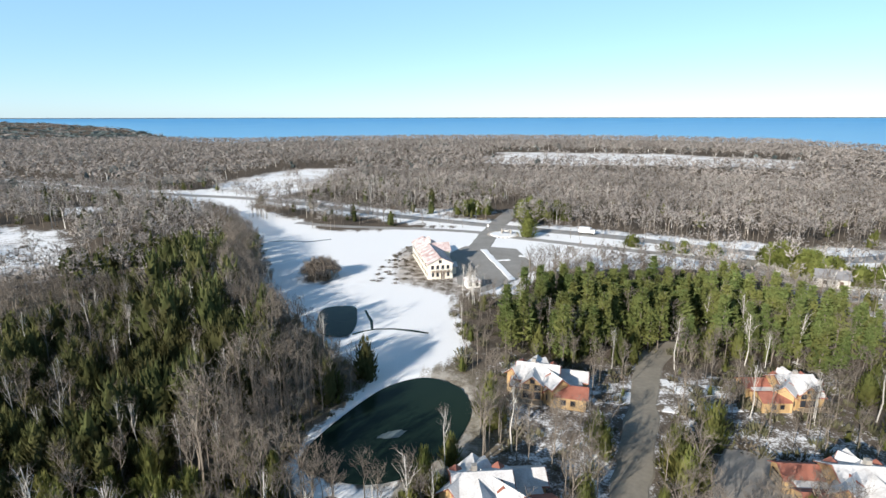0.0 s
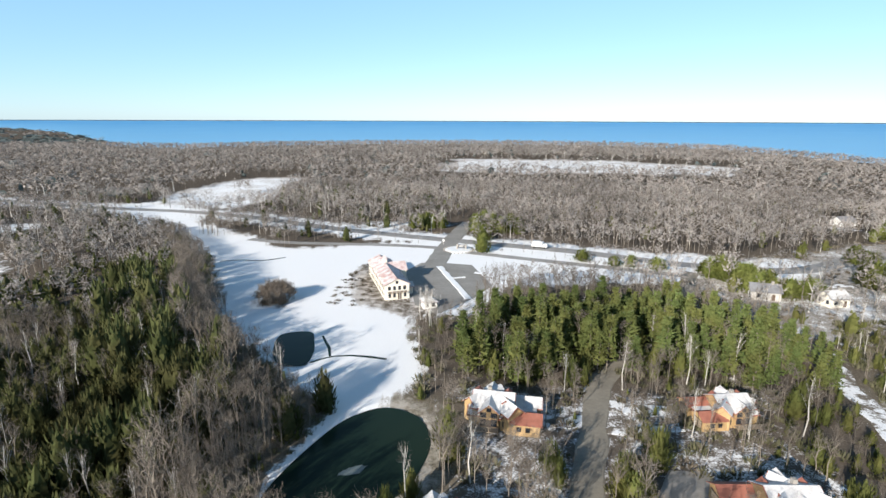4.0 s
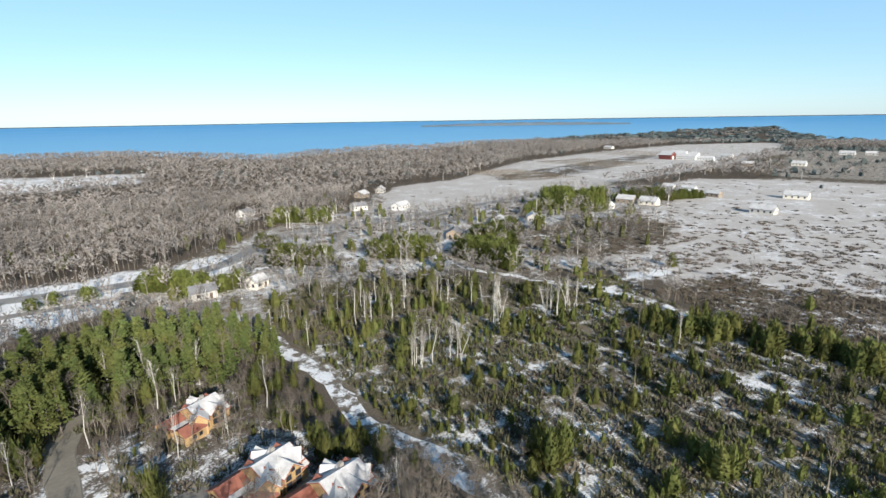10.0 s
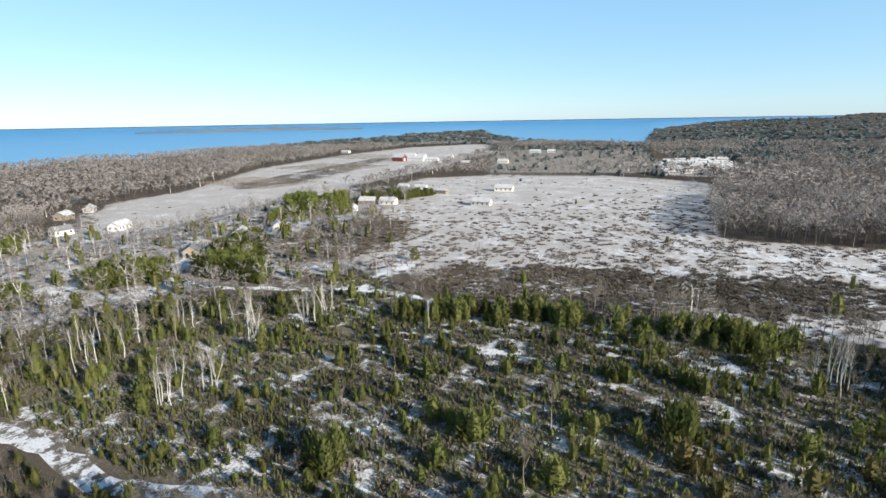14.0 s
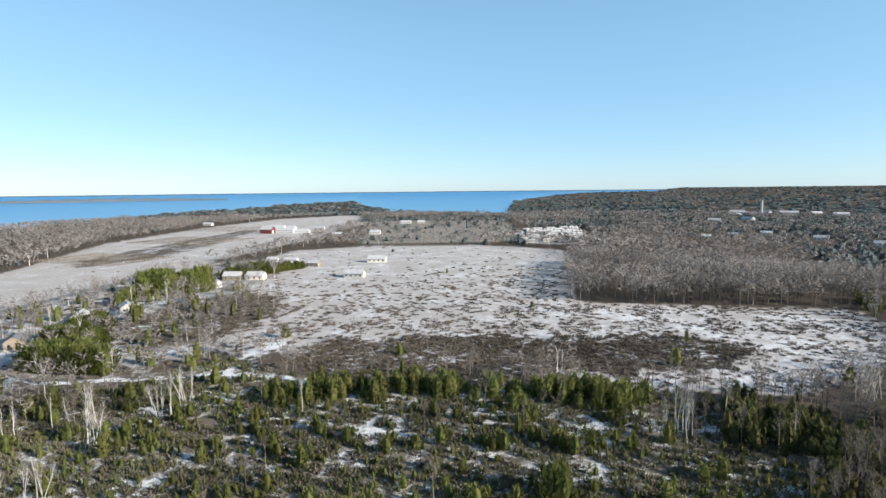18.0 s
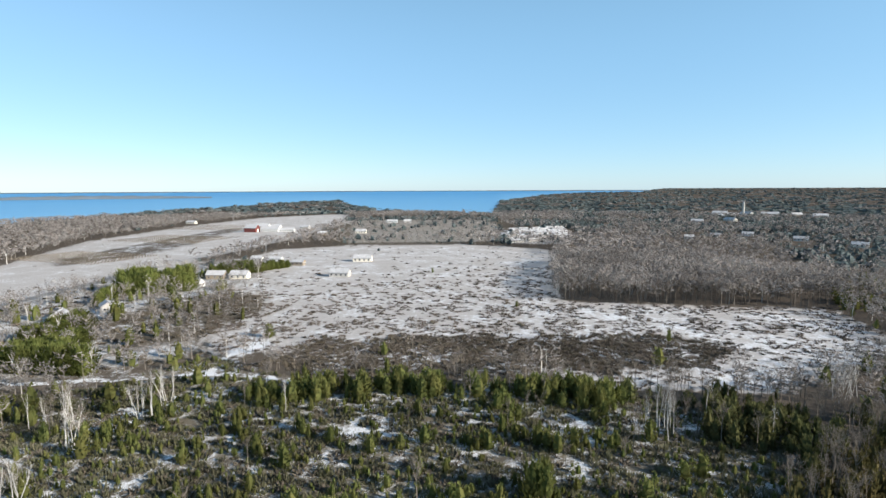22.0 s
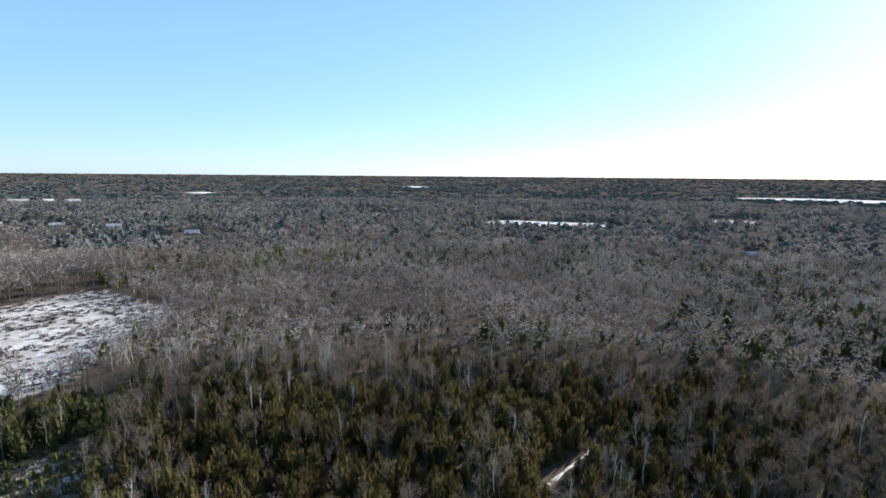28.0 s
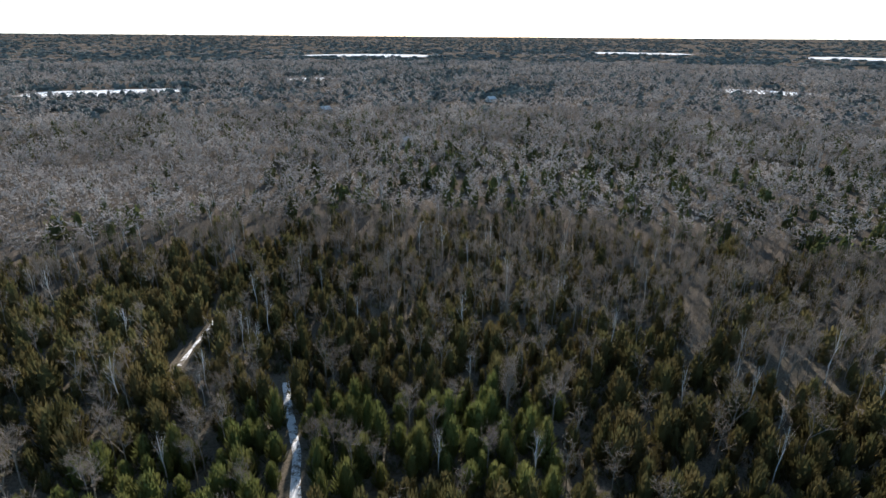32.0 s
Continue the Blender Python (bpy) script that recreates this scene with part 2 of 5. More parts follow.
NOOK = [(-224, 385), (-219, 470), (-205, 518), (-150, 525), (-150, 460), (-134, 375), (-140, 336), (-184, 338)]
FAR_FIELD = [(-48, 620), (-10, 800), (88, 790), (212, 790), (340, 668), (320, 610), (271, 572), (144, 580), (60, 575), (0, 592)]
PASTURE = [(205, 45), (203, 60), (262, 82), (330, 88), (390, 75), (500, 110), (560, 100), (590, 20), (582, -90), (552, -135), (508, -176), (440, -150), (278, -98),
           (261, -138), (240, -226), (170, -200), (158, -165), (140, -118), (148, -90), (150, -60), (170, -60), (185, -20), (192, 20)]
HEATH = [(188, 48), (215, 20), (218, -20), (210, -60), (212, -110), (186, -140), (160, -100), (165, -60), (160, -20), (168, 20)]
VINEYARD = [(262, 206), (268, 243), (379, 313), (460, 298), (684, 340), (938, 312), (1190, 240), (1330, 78), (1100, 40), (680, 104), (480, 158), (400, 172), (353, 188)]
PINEWOOD = [(-2, 118), (2, 130), (14, 144), (40, 150), (62, 145), (80, 128), (88, 114), (78, 106), (62, 107), (40, 112), (20, 104), (6, 109)]
CLEARING = [(-245, 225), (-197, 217), (-153, 174), (-148, 158), (-165, 142), (-230, 180)]
SCRUB = [(64, 28), (64, -10), (72, -60), (112, -104), (135, -92), (150, -62), (160, -20), (168, 22), (200, 60), (176, 84), (150, 80), (128, 96), (104, 110), (93, 120), (84, 100), (76, 72)]
BIRCHES = [(91, 118), (104, 108), (128, 96), (150, 80), (172, 78), (168, 112), (128, 150), (108, 150), (95, 130)]
HAMLET = [(84, 205), (200, 262), (262, 262), (330, 300), (372, 312), (266, 241), (262, 206), (352, 188), (400, 172), (480, 158), (500, 112), (390, 76), (262, 82), (203, 62), (172, 112), (130, 150), (96, 132), (80, 150), (78, 180)]
SOUTH_CEDARS = [(60, -40), (104, -108), (78, -135), (40, -142), (10, -158), (-30, -148), (-60, -152), (-100, -128), (-130, -100), (-140, 10), (-40, 0), (-20, -30), (30, -40)]
LODGE_YARD = [(-40, 206), (-38, 180), (-30, 156), (-14, 148), (-3, 150), (-12, 165), (-20, 206)]
EAST_OPEN = [(600, 40), (1090, 60), (1140, -60), (1060, -240), (800, -200), (600, -130)]
VILLAGE = [(560, -142), (640, -128), (812, -192), (775, -290), (560, -228)]
SHORE = [(-50, 3900), (-45.9, 3663), (-42.2, 3248), (-38.1, 2562), (-36, 2000), (-34.1, 1617), (-33.7, 1325), (-31.3, 1233), (-27.7, 1173), (-23.5, 1204), (-20, 1250),
         (-12, 1260), (-3, 1285), (10.8, 1289), (20.7, 1245), (25.5, 1225), (27.5, 1143), (32, 1035), (36.1, 950), (38.4, 935), (40, 976), (43.4, 1050), (48.7, 1150), (54, 1140)]
SHORE += [(60, 1345), (66.8, 1565), (70.4, 1729), (75, 1870), (79.5, 2230), (85.2, 2485), (86.1, 2700), (87.6, 1882), (90, 1580), (94.7, 1425), (98.5, 1368), (100.7, 1290), (102.5, 1290),
          (102.9, 1933), (103.4, 2359), (104.4, 2621), (106.5, 3151), (109.8, 3647), (112, 3917), (117.2, 4014), (119, 4900)]
HIGHWAY = [(-420, 392), (-300, 352), (-222, 331), (-167, 321), (-116, 302), (-66, 275), (-20, 256), (16, 243), (50, 231), (90, 211), (130, 205), (185, 232), (244, 214), (277, 204), (322, 195), (367, 186), (450, 172)]
LANE = [(-100, 247), (-78, 241), (-37, 239), (-12, 235), (8, 225), (84, 195)]
ENTRANCE = [(5, 297), (0, 273), (-4, 251), (-8, 220), (-10, 200)]
DRIVE = [(14, 48), (19, 66), (24, 82), (28.5, 98), (34, 113), (45, 123), (62, 141), (73, 164), (80, 184), (88, 200)]
WEST_EDGE = [(-27, 63), (-30, 70), (-27.5, 82), (-23, 95.5), (-37, 110), (-55, 125), (-72, 154), (-89, 187), (-99, 207), (-134, 254), (-183, 290)]
TRAIL = [(92, 128), (87, 116), (83.5, 102), (79.5, 87.5), (74.6, 77), (71, 67), (70, 51), (67, 39), (60, 10), (40, -30)]
HAMLET_LANE = [(118, 183), (142, 186), (165, 179), (176, 160), (188, 146), (186, 130), (179, 114), (180, 93), (179, 74), (181, 58), (177, 42), (170, 27)]
TRACK = [(-6, -40), (-9.5, -58.5), (-12, -67), (-13.6, -79), (-15, -86), (-2, -95), (2, -101), (-5.5, -115), (-14, -130)]
PASTURE_ROAD = [(367, 186), (372, 168), (385, 150)]
# snow lying in streaks between the cedars: from one end to the other
STREAKS = [(110, 54, 122, 45), (182, 62, 186, 54), (204, 56, 215, 45), (132, 14, 128, -7), (185, 119, 183, 75), (176, 44, 169, 26), (134, 46, 132, 36), (110, -36, 107, -52), (118, -44, 118, -56), (114, -64, 111, -74), (106, -76, 104, -101), (124, -104, 109, -104), (138, -15, 136, -32)]
SOUTH_STREAKS = [(139, 23, 132, 6), (160, 16, 143, 5), (160, 0, 145, -5), (156, -24, 157, -38), (142, -40, 125, -48), (112, -43, 102, -44), (117, -19, 105, -36), (140, -91, 156, -116), (130, -103, 122, -112), (109, -101, 100, -95), (94, 64, 104, 60), (107, 52, 118, 48), (96, 40, 95, 35), (90, 32, 94, 23), (136, 10, 126, -6), (127, -9, 118, -16)]
# the dark row of cedars along the heath, and a thick stand south of it
BRUSH_FIELD = [(228, 112), (262, 128), (300, 112), (330, 84), (316, 62), (272, 54), (236, 70), (216, 92)]
CEDAR_ROW = [(157, 34), (158, 23), (159, 4), (155, -18), (151, -39), (145, -54), (142, -66)]
DARK_CEDARS = [(140, -94), (130, -106), (122, -112), (108, -112), (101, -96), (105, -84), (116, -76), (128, -84)]
WOODLOT = [(284, -97), (440, -148), (520, -178), (700, -320), (520, -420), (238, -232), (258, -138)]
# snowy yards in the hamlet: middle and radius
SNOW_YARDS = [(106, 173, 7), (121, 164, 6), (150, 180, 8), (170, 170, 7), (206, 143, 8), (226, 146, 7), (262, 150, 9), (285, 141, 8), (205, 52, 6), (213, 46, 5), (200, 292, 9), (96, 222, 10), (112, 212, 9), (128, 218, 8), (158, 160, 6), (-40, 289, 11), (-25, 286, 9), (-12, 288, 9)]
# white cottages: place, length, depth, turn
COTTAGES = [(209, 300, 13, 8, 20), (99, 171, 8.5, 6, -15), (117, 165, 6.5, 5.5, 10), (226, 150, 13, 8, 25), (266, 147, 15, 8, 15), (286, 135, 11, 8, 30), (265, 254, 10, 7, -20), (311, 294, 13, 9, 12),
            (282, 231, 16, 8, 5), (340, 300, 12, 8, 30), (381, 93, 15, 9, 80), (383, 109, 15, 9, 84), (352, 114, 13, 8, 70), (380, 25, 17, 9, 75), (458, 11, 19, 10, 80), (441, 62, 16, 8, 70),
            (466, 84, 17, 8, 76), (470, 100, 15, 8, 78), (753, 20, 18, 10, 80), (731, 70, 16, 9, 85), (976, -30, 24, 10, 80), (976, -58, 18, 10, 88), (1010, 326, 22, 10, 70),
            (617, -418, 18, 10, 40), (626, -468, 20, 10, 50), (601, -373, 16, 10, 60), (488, -490, 18, 10, 40), (361, -455, 13, 9, 30), (556, -482, 18, 9, 45),
            (-303, -455, 9, 7, 10), (-134, -288, 6, 5, 0), (-134, -446, 9, 7, 20), (1136, -776, 30, 14, 50), (1094, -812, 24, 14, 20), (1072, -850, 34, 13, 55), (1038, -884, 20, 12, 80), (990, -897, 26, 12, 60), (880, -560, 20, 11, 50), (905, -640, 22, 11, 15)]


# snowy openings in the far woods: middle, half width across the view and half depth along it
OPENINGS = [(25, -705, 85, 36), (70, -720, 40, 28), (-225, -815, 38, 36), (-660, -1640, 230, 110), (-1620, -1480, 190, 120), (-655, -400, 62, 30), (285, -800, 16, 40), (1150, -795, 34, 90), (1075, -872, 26, 70), (996, -912, 18, 55), (700, -2400, 60, 140), (1110, -1450, 45, 90), (-1900, -900, 150, 130), (-233, 266, 12, 14)]
# brushy islands in the open snow: middle and radius
BIRCH_CLUMPS = [(98.3, 75, 2.6), (104, 69.5, 2.2), (131.8, 70, 3.2), (146, 62, 3.0), (143.8, 79.6, 3.5), (157, 60, 3), (119.5, -70, 4), (-8, 143, 2), (114.7, -134.8, 5), (95, -139, 4), (134, -135, 4), (91, -152, 4), (69, -143, 3)]
POCKETS = [(-120, 263, 11), (-108, 262, 8), (-82, 237, 8), (-66, 250, 8), (-48, 250, 6), (-168, 405, 9), (-30, 262, 5)]


def inside(x, y, poly):
    hit = np.zeros(x.shape, bool)
    for (ax, ay), (bx, by) in zip(poly, poly[1:] + poly[:1]):
        if ay != by:
            hit ^= ((ay > y) != (by > y)) & (x < (bx - ax) * (y - ay) / (by - ay) + ax)
    return hit


def away(x, y, line):
    """How far points lie from a line of plan points."""
    best = np.full(x.shape, 1e9)
    for (ax, ay), (bx, by) in zip(line, line[1:]):
        s = np.clip(((x - ax) * (bx - ax) + (y - ay) * (by - ay)) / ((bx - ax) ** 2 + (by - ay) ** 2), 0, 1)
        best = np.minimum(best, np.hypot(x - ax - s * (bx - ax), y - ay - s * (by - ay)))
    return best


def heading(x, y):
    return np.degrees(np.arctan2(x, y))


def shore_at(head):
    return np.exp(np.interp(head, [s[0] for s in SHORE], np.log([s[1] for s in SHORE]), left=math.log(9000), right=math.log(9000)))


def wave(x, y, size):
    """Smooth unevenness between -1 and 1, about size metres across."""
    k = 6.283 / size
    return (np.sin(k * (x + 0.6 * y)) * np.cos(k * (0.8 * y - 0.3 * x)) + 0.6 * np.sin(k * 2.3 * (0.7 * x - y) + 1.7) + 0.4 * np.cos(k * 4.1 * (x * 0.4 + y) + 0.5)) / 1.6


def rise(r):
    """The land far off climbs to the horizon."""
    return 57.0 * np.clip((r - 800) / 4150, 0, 1) ** 2


# ---------------------------------------------------------------- meshes from arrays
def mesh_of(name, verts, tris, mats, index=None, smooth=False):
    me = bpy.data.meshes.new(name)
    verts, tris = np.asarray(verts, np.float32), np.asarray(tris, np.int32)
    me.vertices.add(len(verts))
    me.vertices.foreach_set("co", verts.ravel())
    me.loops.add(tris.size)
    me.loops.foreach_set("vertex_index", tris.ravel())
    me.polygons.add(len(tris))
    k = tris.shape[1]
    me.polygons.foreach_set("loop_start", np.arange(0, tris.size, k, dtype=np.int32))
    if index is not None:
        me.polygons.foreach_set("material_index", np.asarray(index, np.int32))
    me.polygons.foreach_set("use_smooth", np.full(len(tris), smooth))
    for m in mats:
        me.materials.append(m)
    me.update(calc_edges=True)
    return me


def thing(name, label="", category="", group="", kind="", at=(0, 0, 0), turn=0.0):
    ob = new(name)
    ob.matrix_basis = pose(*at, 0, 0, turn)
    return tagged(ob, label, category, group, kind)


def part(name, bm, mat, parent, label=""):
    me = bpy.data.meshes.new(name)
    bm.to_mesh(me)
    bm.free()
    me.materials.append(mat)
    ob = new(name, me)
    ob.parent = parent
    return tagged(ob, label)


# ground: rings round the middle, finer where they are near
ANG, RINGS = 800, 190
radii = 12.0 * (4960 / 12.0) ** (np.arange(RINGS) / (RINGS - 1))
theta = np.arange(ANG) * 2 * np.pi / ANG
gx, gy = np.outer(radii, np.sin(theta)).ravel(), np.outer(radii, np.cos(theta)).ravel()
gx, gy = np.r_[gx, 0.0], np.r_[gy, 0.0]
gr, gh = np.hypot(gx, gy), heading(gx, gy)
in_lake = gr > shore_at(gh)
gz = rise(gr) - np.where(in_lake, 14.0, 0.0)
for pool in (POND, DARK_POND):
    gz = np.where(inside(gx, gy, pool), -0.7, gz)

def cover_at(gx, gy):
    """Snow, dry grass and moss as the land lies."""
    gr = np.hypot(gx, gy)
    wx, wy = gx + 2.0 * wave(gx, gy, 17) + 0.9 * wave(gy, gx, 6), gy + 2.0 * wave(gy, gx, 19) + 0.9 * wave(gx, gy, 7)
    snow, dryness, moss = np.full(gx.shape, 0.28), np.zeros(gx.shape), np.zeros(gx.shape)

    def zone(poly, s, d, m):
        hit = inside(wx, wy, poly)
        snow[hit], dryness[hit], moss[hit] = s, d, m

    snow[(gr > 450)] = 0.05
    snow[(gr > 330) & (gy < -60)] = 0.0
    snow[(gy > 100) & (gr > 170) & (gr <= 450)] = 0.18
    snow[(gy < -60) & (gr <= 330)] = 0.06
    under_west = (gx < -20) & (gy > -30) & (gr < 190)
    snow[under_west], moss[under_west] = 0.12, 0.3
    zone(SCRUB, 0.47, 0.2, 0.5)
    zone(BIRCHES, 0.44, 0.2, 0.15)
    zone(HAMLET, 0.45, 0.45, 0.2)
    zone(PASTURE, 0.43, 1.0, 0.0)
    bright = inside(wx, wy, PASTURE) & (wy < -70 + 20 * wave(gx, gy, 50)) & (wx < 300)
    snow[bright] = 0.50
    brushy = inside(wx + 7 * wave(gx, gy, 40), wy + 7 * wave(gy, gx, 31), BRUSH_FIELD)
    snow[brushy], dryness[brushy], moss[brushy] = 0.36, 0.2, 0.2
    hit = inside(wx + 9 * wave(gx, gy, 48), wy + 9 * wave(gy, gx, 37), HEATH)
    snow[hit], dryness[hit], moss[hit] = 0.42, 0.15, 0.0
    zone(VINEYARD, 0.40, 1.0, 0.0)
    zone([(455, 262), (505, 284), (700, 264), (900, 232), (880, 196), (620, 200), (495, 214)], 0.44, 0.25, 0.0)
    zone(EAST_OPEN, 0.30, 0.5, 0.3)
    zone(NOOK, 0.60, 0.9, 0.0)
    hit = inside(wx + 22 * wave(gx, gy, 130), wy + 22 * wave(gy, gx, 95), FAR_FIELD)
    snow[hit], dryness[hit] = 0.54, 0.8
    zone(CLEARING, 0.62, 0.4, 0.0)
    zone(SOUTH_CEDARS, 0.22, 0.1, 0.2)
    zone(FAIRWAY, 1.0, 0.8, 0.0)
    zone(LODGE_YARD, 0.16, 0.45, 0.1)
    zone(VILLAGE, 0.47, 0.3, 0.0)
    for ox, oy, across, deep in OPENINGS:
        d = math.hypot(ox, oy)
        hit = (((gx * ox + gy * oy) / d - d) / deep) ** 2 + ((gx * oy - gy * ox) / d / across) ** 2 < 1
        snow[hit], dryness[hit] = 0.9, 0.8
    near_highway = away(gx, gy, HIGHWAY)
    snow = np.where((near_highway < 13) & (gx < 130), np.maximum(snow, 0.85), snow)
    fringe = away(gx, gy, POND + POND[:1])
    east_bank = (fringe < 7) & (gx > -14)
    snow[east_bank], dryness[east_bank], moss[east_bank] = 0.25, 0.5, 0.5
    around_houses = (wx > 0) & (wx < 66) & (wy > 50) & (wy < 108)
    snow[around_houses], dryness[around_houses] = 0.47, 0.1
    for yx, yy, yr in SNOW_YARDS:
        snow[np.hypot(wx - yx, wy - yy) < yr] = 0.66
    for line in STREAKS + SOUTH_STREAKS:
        lying = away(wx, wy, [line[:2], line[2:]]) < 1.3
        snow[lying] = 0.59
    under_brush = np.hypot(wx + 57, wy - 160) < 6.8
    snow[under_brush], dryness[under_brush] = 0.05, 0.0
    return np.stack([snow, dryness, moss])


snow, dryness, moss = sum(cover_at(gx + (0.8 + 0.016 * gr) * math.cos(1.257 * k), gy + (0.8 + 0.016 * gr) * math.sin(1.257 * k)) for k in range(5)) / 5
a = (np.arange(RINGS - 1)[:, None] * ANG + np.arange(ANG)[None, :]).ravel()
b = (np.arange(RINGS - 1)[:, None] * ANG + (np.arange(ANG)[None, :] + 1) % ANG).ravel()
quads = np.stack([a, a + ANG, b + ANG, b], 1)
tris = np.concatenate([quads[:, [0, 1, 2]], quads[:, [0, 2, 3]], np.stack([np.full(ANG, len(gx) - 1), np.arange(ANG), (np.arange(ANG) + 1) % ANG], 1)])
gme = mesh_of("ground", np.stack([gx, gy, gz], 1), tris[:, ::-1], [M_GROUND], smooth=True)
if gme.polygons[0].normal.z < 0:
    gme.flip_normals()
for key, values in (("snow_cover", snow), ("dry_grass", dryness), ("moss", moss)):
    gme.attributes.new(key, "FLOAT", "POINT").data.foreach_set("value", values.astype(np.float32))
tagged(new("ground", gme), "flat winter land with leaf litter, dry grass and patchy snow", "ground", kind="structure")

# the lake: from its shore out to the horizon
heads = np.radians(np.linspace(-49.5, 119.5, 339))
steps = np.linspace(0, 1, 24) ** 1.5
start = np.maximum(shore_at(np.degrees(heads)) - 30, 700)
lr = start[:, None] + (4958 - start)[:, None] * steps
lx, ly = (lr * np.sin(heads)[:, None]).ravel(), (lr * np.cos(heads)[:, None]).ravel()
lz = 0.83 * rise(np.hypot(lx, ly)) - 5.0
lq = (np.arange(338)[:, None] * 24 + np.arange(23)).ravel()
lake = mesh_of("lake", np.stack([lx, ly, lz], 1), np.stack([lq, lq + 24, lq + 25, lq + 1], 1), [M_LAKE], smooth=True)
if lake.polygons[0].normal.z < 0:
    lake.flip_normals()
lake.attributes.new("depth", "FLOAT", "POINT").data.foreach_set("value", np.tile(steps, 339).astype(np.float32))
tagged(new("water_lake", lake), "wide blue lake reaching to the horizon", "lake", kind="structure")


def pool(name, outline, level, mat, label):
    bm = bmesh.new()
    n = len(outline)
    ring = []
    for i in range(n * 6):
        k, f = divmod(i, 6)
        p = [Vector((*outline[(k + j - 1) % n], 0)) for j in range(4)]
        u = f / 6
        v = 0.5 * (2 * p[1] + (p[2] - p[0]) * u + (2 * p[0] - 5 * p[1] + 4 * p[2] - p[3]) * u * u + (3 * p[1] - p[0] - 3 * p[2] + p[3]) * u**3)
        ring.append(bm.verts.new((v.x, v.y, level)))
    face = bm.faces.new(ring)
    if face.normal.z < 0 or face.calc_center_median() is None:
        face.normal_flip()
    bm.normal_update()
    if face.normal.z < 0:
        face.normal_flip()
    me = bpy.data.meshes.new(name)
    bm.to_mesh(me)
    bm.free()
    me.materials.append(mat)
    return tagged(new(name, me), label, "pond", kind="structure")


pool("water_pond", POND, 0.06, M_POND, "dark green pond beside the snowy fairway")
pool("water_dark_pond", DARK_POND, 0.06, M_POND, "small dark pond in the snow")


def spline(line, step=3.0):
    pts = [Vector((*p, 0)) for p in line]
    pts = [2 * pts[0] - pts[1]] + pts + [2 * pts[-1] - pts[-2]]
    out = []
    for k in range(1, len(pts) - 2):
        p = pts[k - 1 : k + 3]
        n = max(1, int((p[2] - p[1]).length / step))
        for i in range(n):
            u = i / n
            out.append(0.5 * (2 * p[1] + (p[2] - p[0]) * u + (2 * p[0] - 5 * p[1] + 4 * p[2] - p[3]) * u * u + (3 * p[1] - p[0] - 3 * p[2] + p[3]) * u**3))
    return out + [pts[-2]]


def ribbon(name, line, width, z, mat, label, ragged=0.0, category="road", thick=0.05):
    """A road: a bed with its thickness, along a smooth line."""
    mid = spline(line)
    verts, quads = [], []
    for i, p in enumerate(mid):
        way = (mid[min(i + 1, len(mid) - 1)] - mid[max(i - 1, 0)]).normalized()
        side = Vector((-way.y, way.x, 0))
        l, r = (width / 2 + ragged * random.uniform(-1, 1) for _ in range(2))
        for s, h in ((l + 0.3, -0.02), (l, z), (-r, z), (-r - 0.3, -0.02)):
            v = p + side * s
            verts.append((v.x, v.y, h))
    for i in range(len(mid) - 1):
        for j in range(3):
            k = i * 4 + j
            quads.append((k, k + 1, k + 5, k + 4))
    me = mesh_of(name, verts, np.array(quads)[:, ::-1], [mat])
    if me.polygons[1].normal.z < 0:
        me.flip_normals()
    return tagged(new(name, me), label, category, kind="structure")


ribbon("road_highway", HIGHWAY, 8.0, 0.10, M_ROAD, "two-lane asphalt highway with snowy verges", 0.15)
# darker asphalt strip along the middle of the far highway
ribbon("road_dark_strip", HIGHWAY[13:], 2.6, 0.14, M_ASPHALT, "dark asphalt strip along the country road", 0.2)
ribbon("road_lane", LANE, 4.5, 0.09, M_ROAD, "narrow asphalt lane beside the highway", 0.2)
ribbon("road_entrance", ENTRANCE, 8.0, 0.14, M_ASPHALT, "asphalt entrance road to the lodge", 0.3)
ribbon("road_drive", DRIVE, 4.8, 0.10, M_GRAVEL, "grey gravelled drive between the condominium houses", 0.35)
ribbon("road_trail", TRAIL, 3.8, 0.07, M_TRODDEN, "snow-covered two-track trail through the cedars", 0.8)
ribbon("road_hamlet_lane", HAMLET_LANE, 3.0, 0.06, M_TRODDEN, "snow-covered lane past the hedges", 1.0)
ribbon("road_track", TRACK[:5], 1.0, 0.07, M_TRODDEN, "narrow snowy forest track", 0.2)
ribbon("road_footpath", TRACK[6:], 0.25, 0.07, M_TRODDEN, "faint snowy footpath through the cedars", 0.2)
ribbon("road_pasture", PASTURE_ROAD, 3.0, 0.07, M_TRODDEN, "snowy farm road", 0.4)

# ---------------------------------------------------------------- trees
def blade(base, tip, width, out, face=None):
    """One thin tapering sliver from base to tip, turned towards face if that is given."""
    base, tip = np.asarray(base, float), np.asarray(tip, float)
    way = tip - base
    side = np.cross(way, rng.normal(size=3) if face is None else np.asarray(face, float) + rng.normal(0, 0.13, 3))
    side *= width / 2 / (np.linalg.norm(side) + 1e-9)
    out.append((base - side, base + side, tip))


def pack(groups):
    """Groups of (triangles, material index) as one template: corners, triangles, indices."""
    v, f, m = [], [], []
    for tri_list, mat in groups:
        for t in tri_list:
            n = len(v)
            v.extend(t)
            f.append((n, n + 1, n + 2))
            m.append(mat)
    return np.array(v), np.array(f), np.array(m)


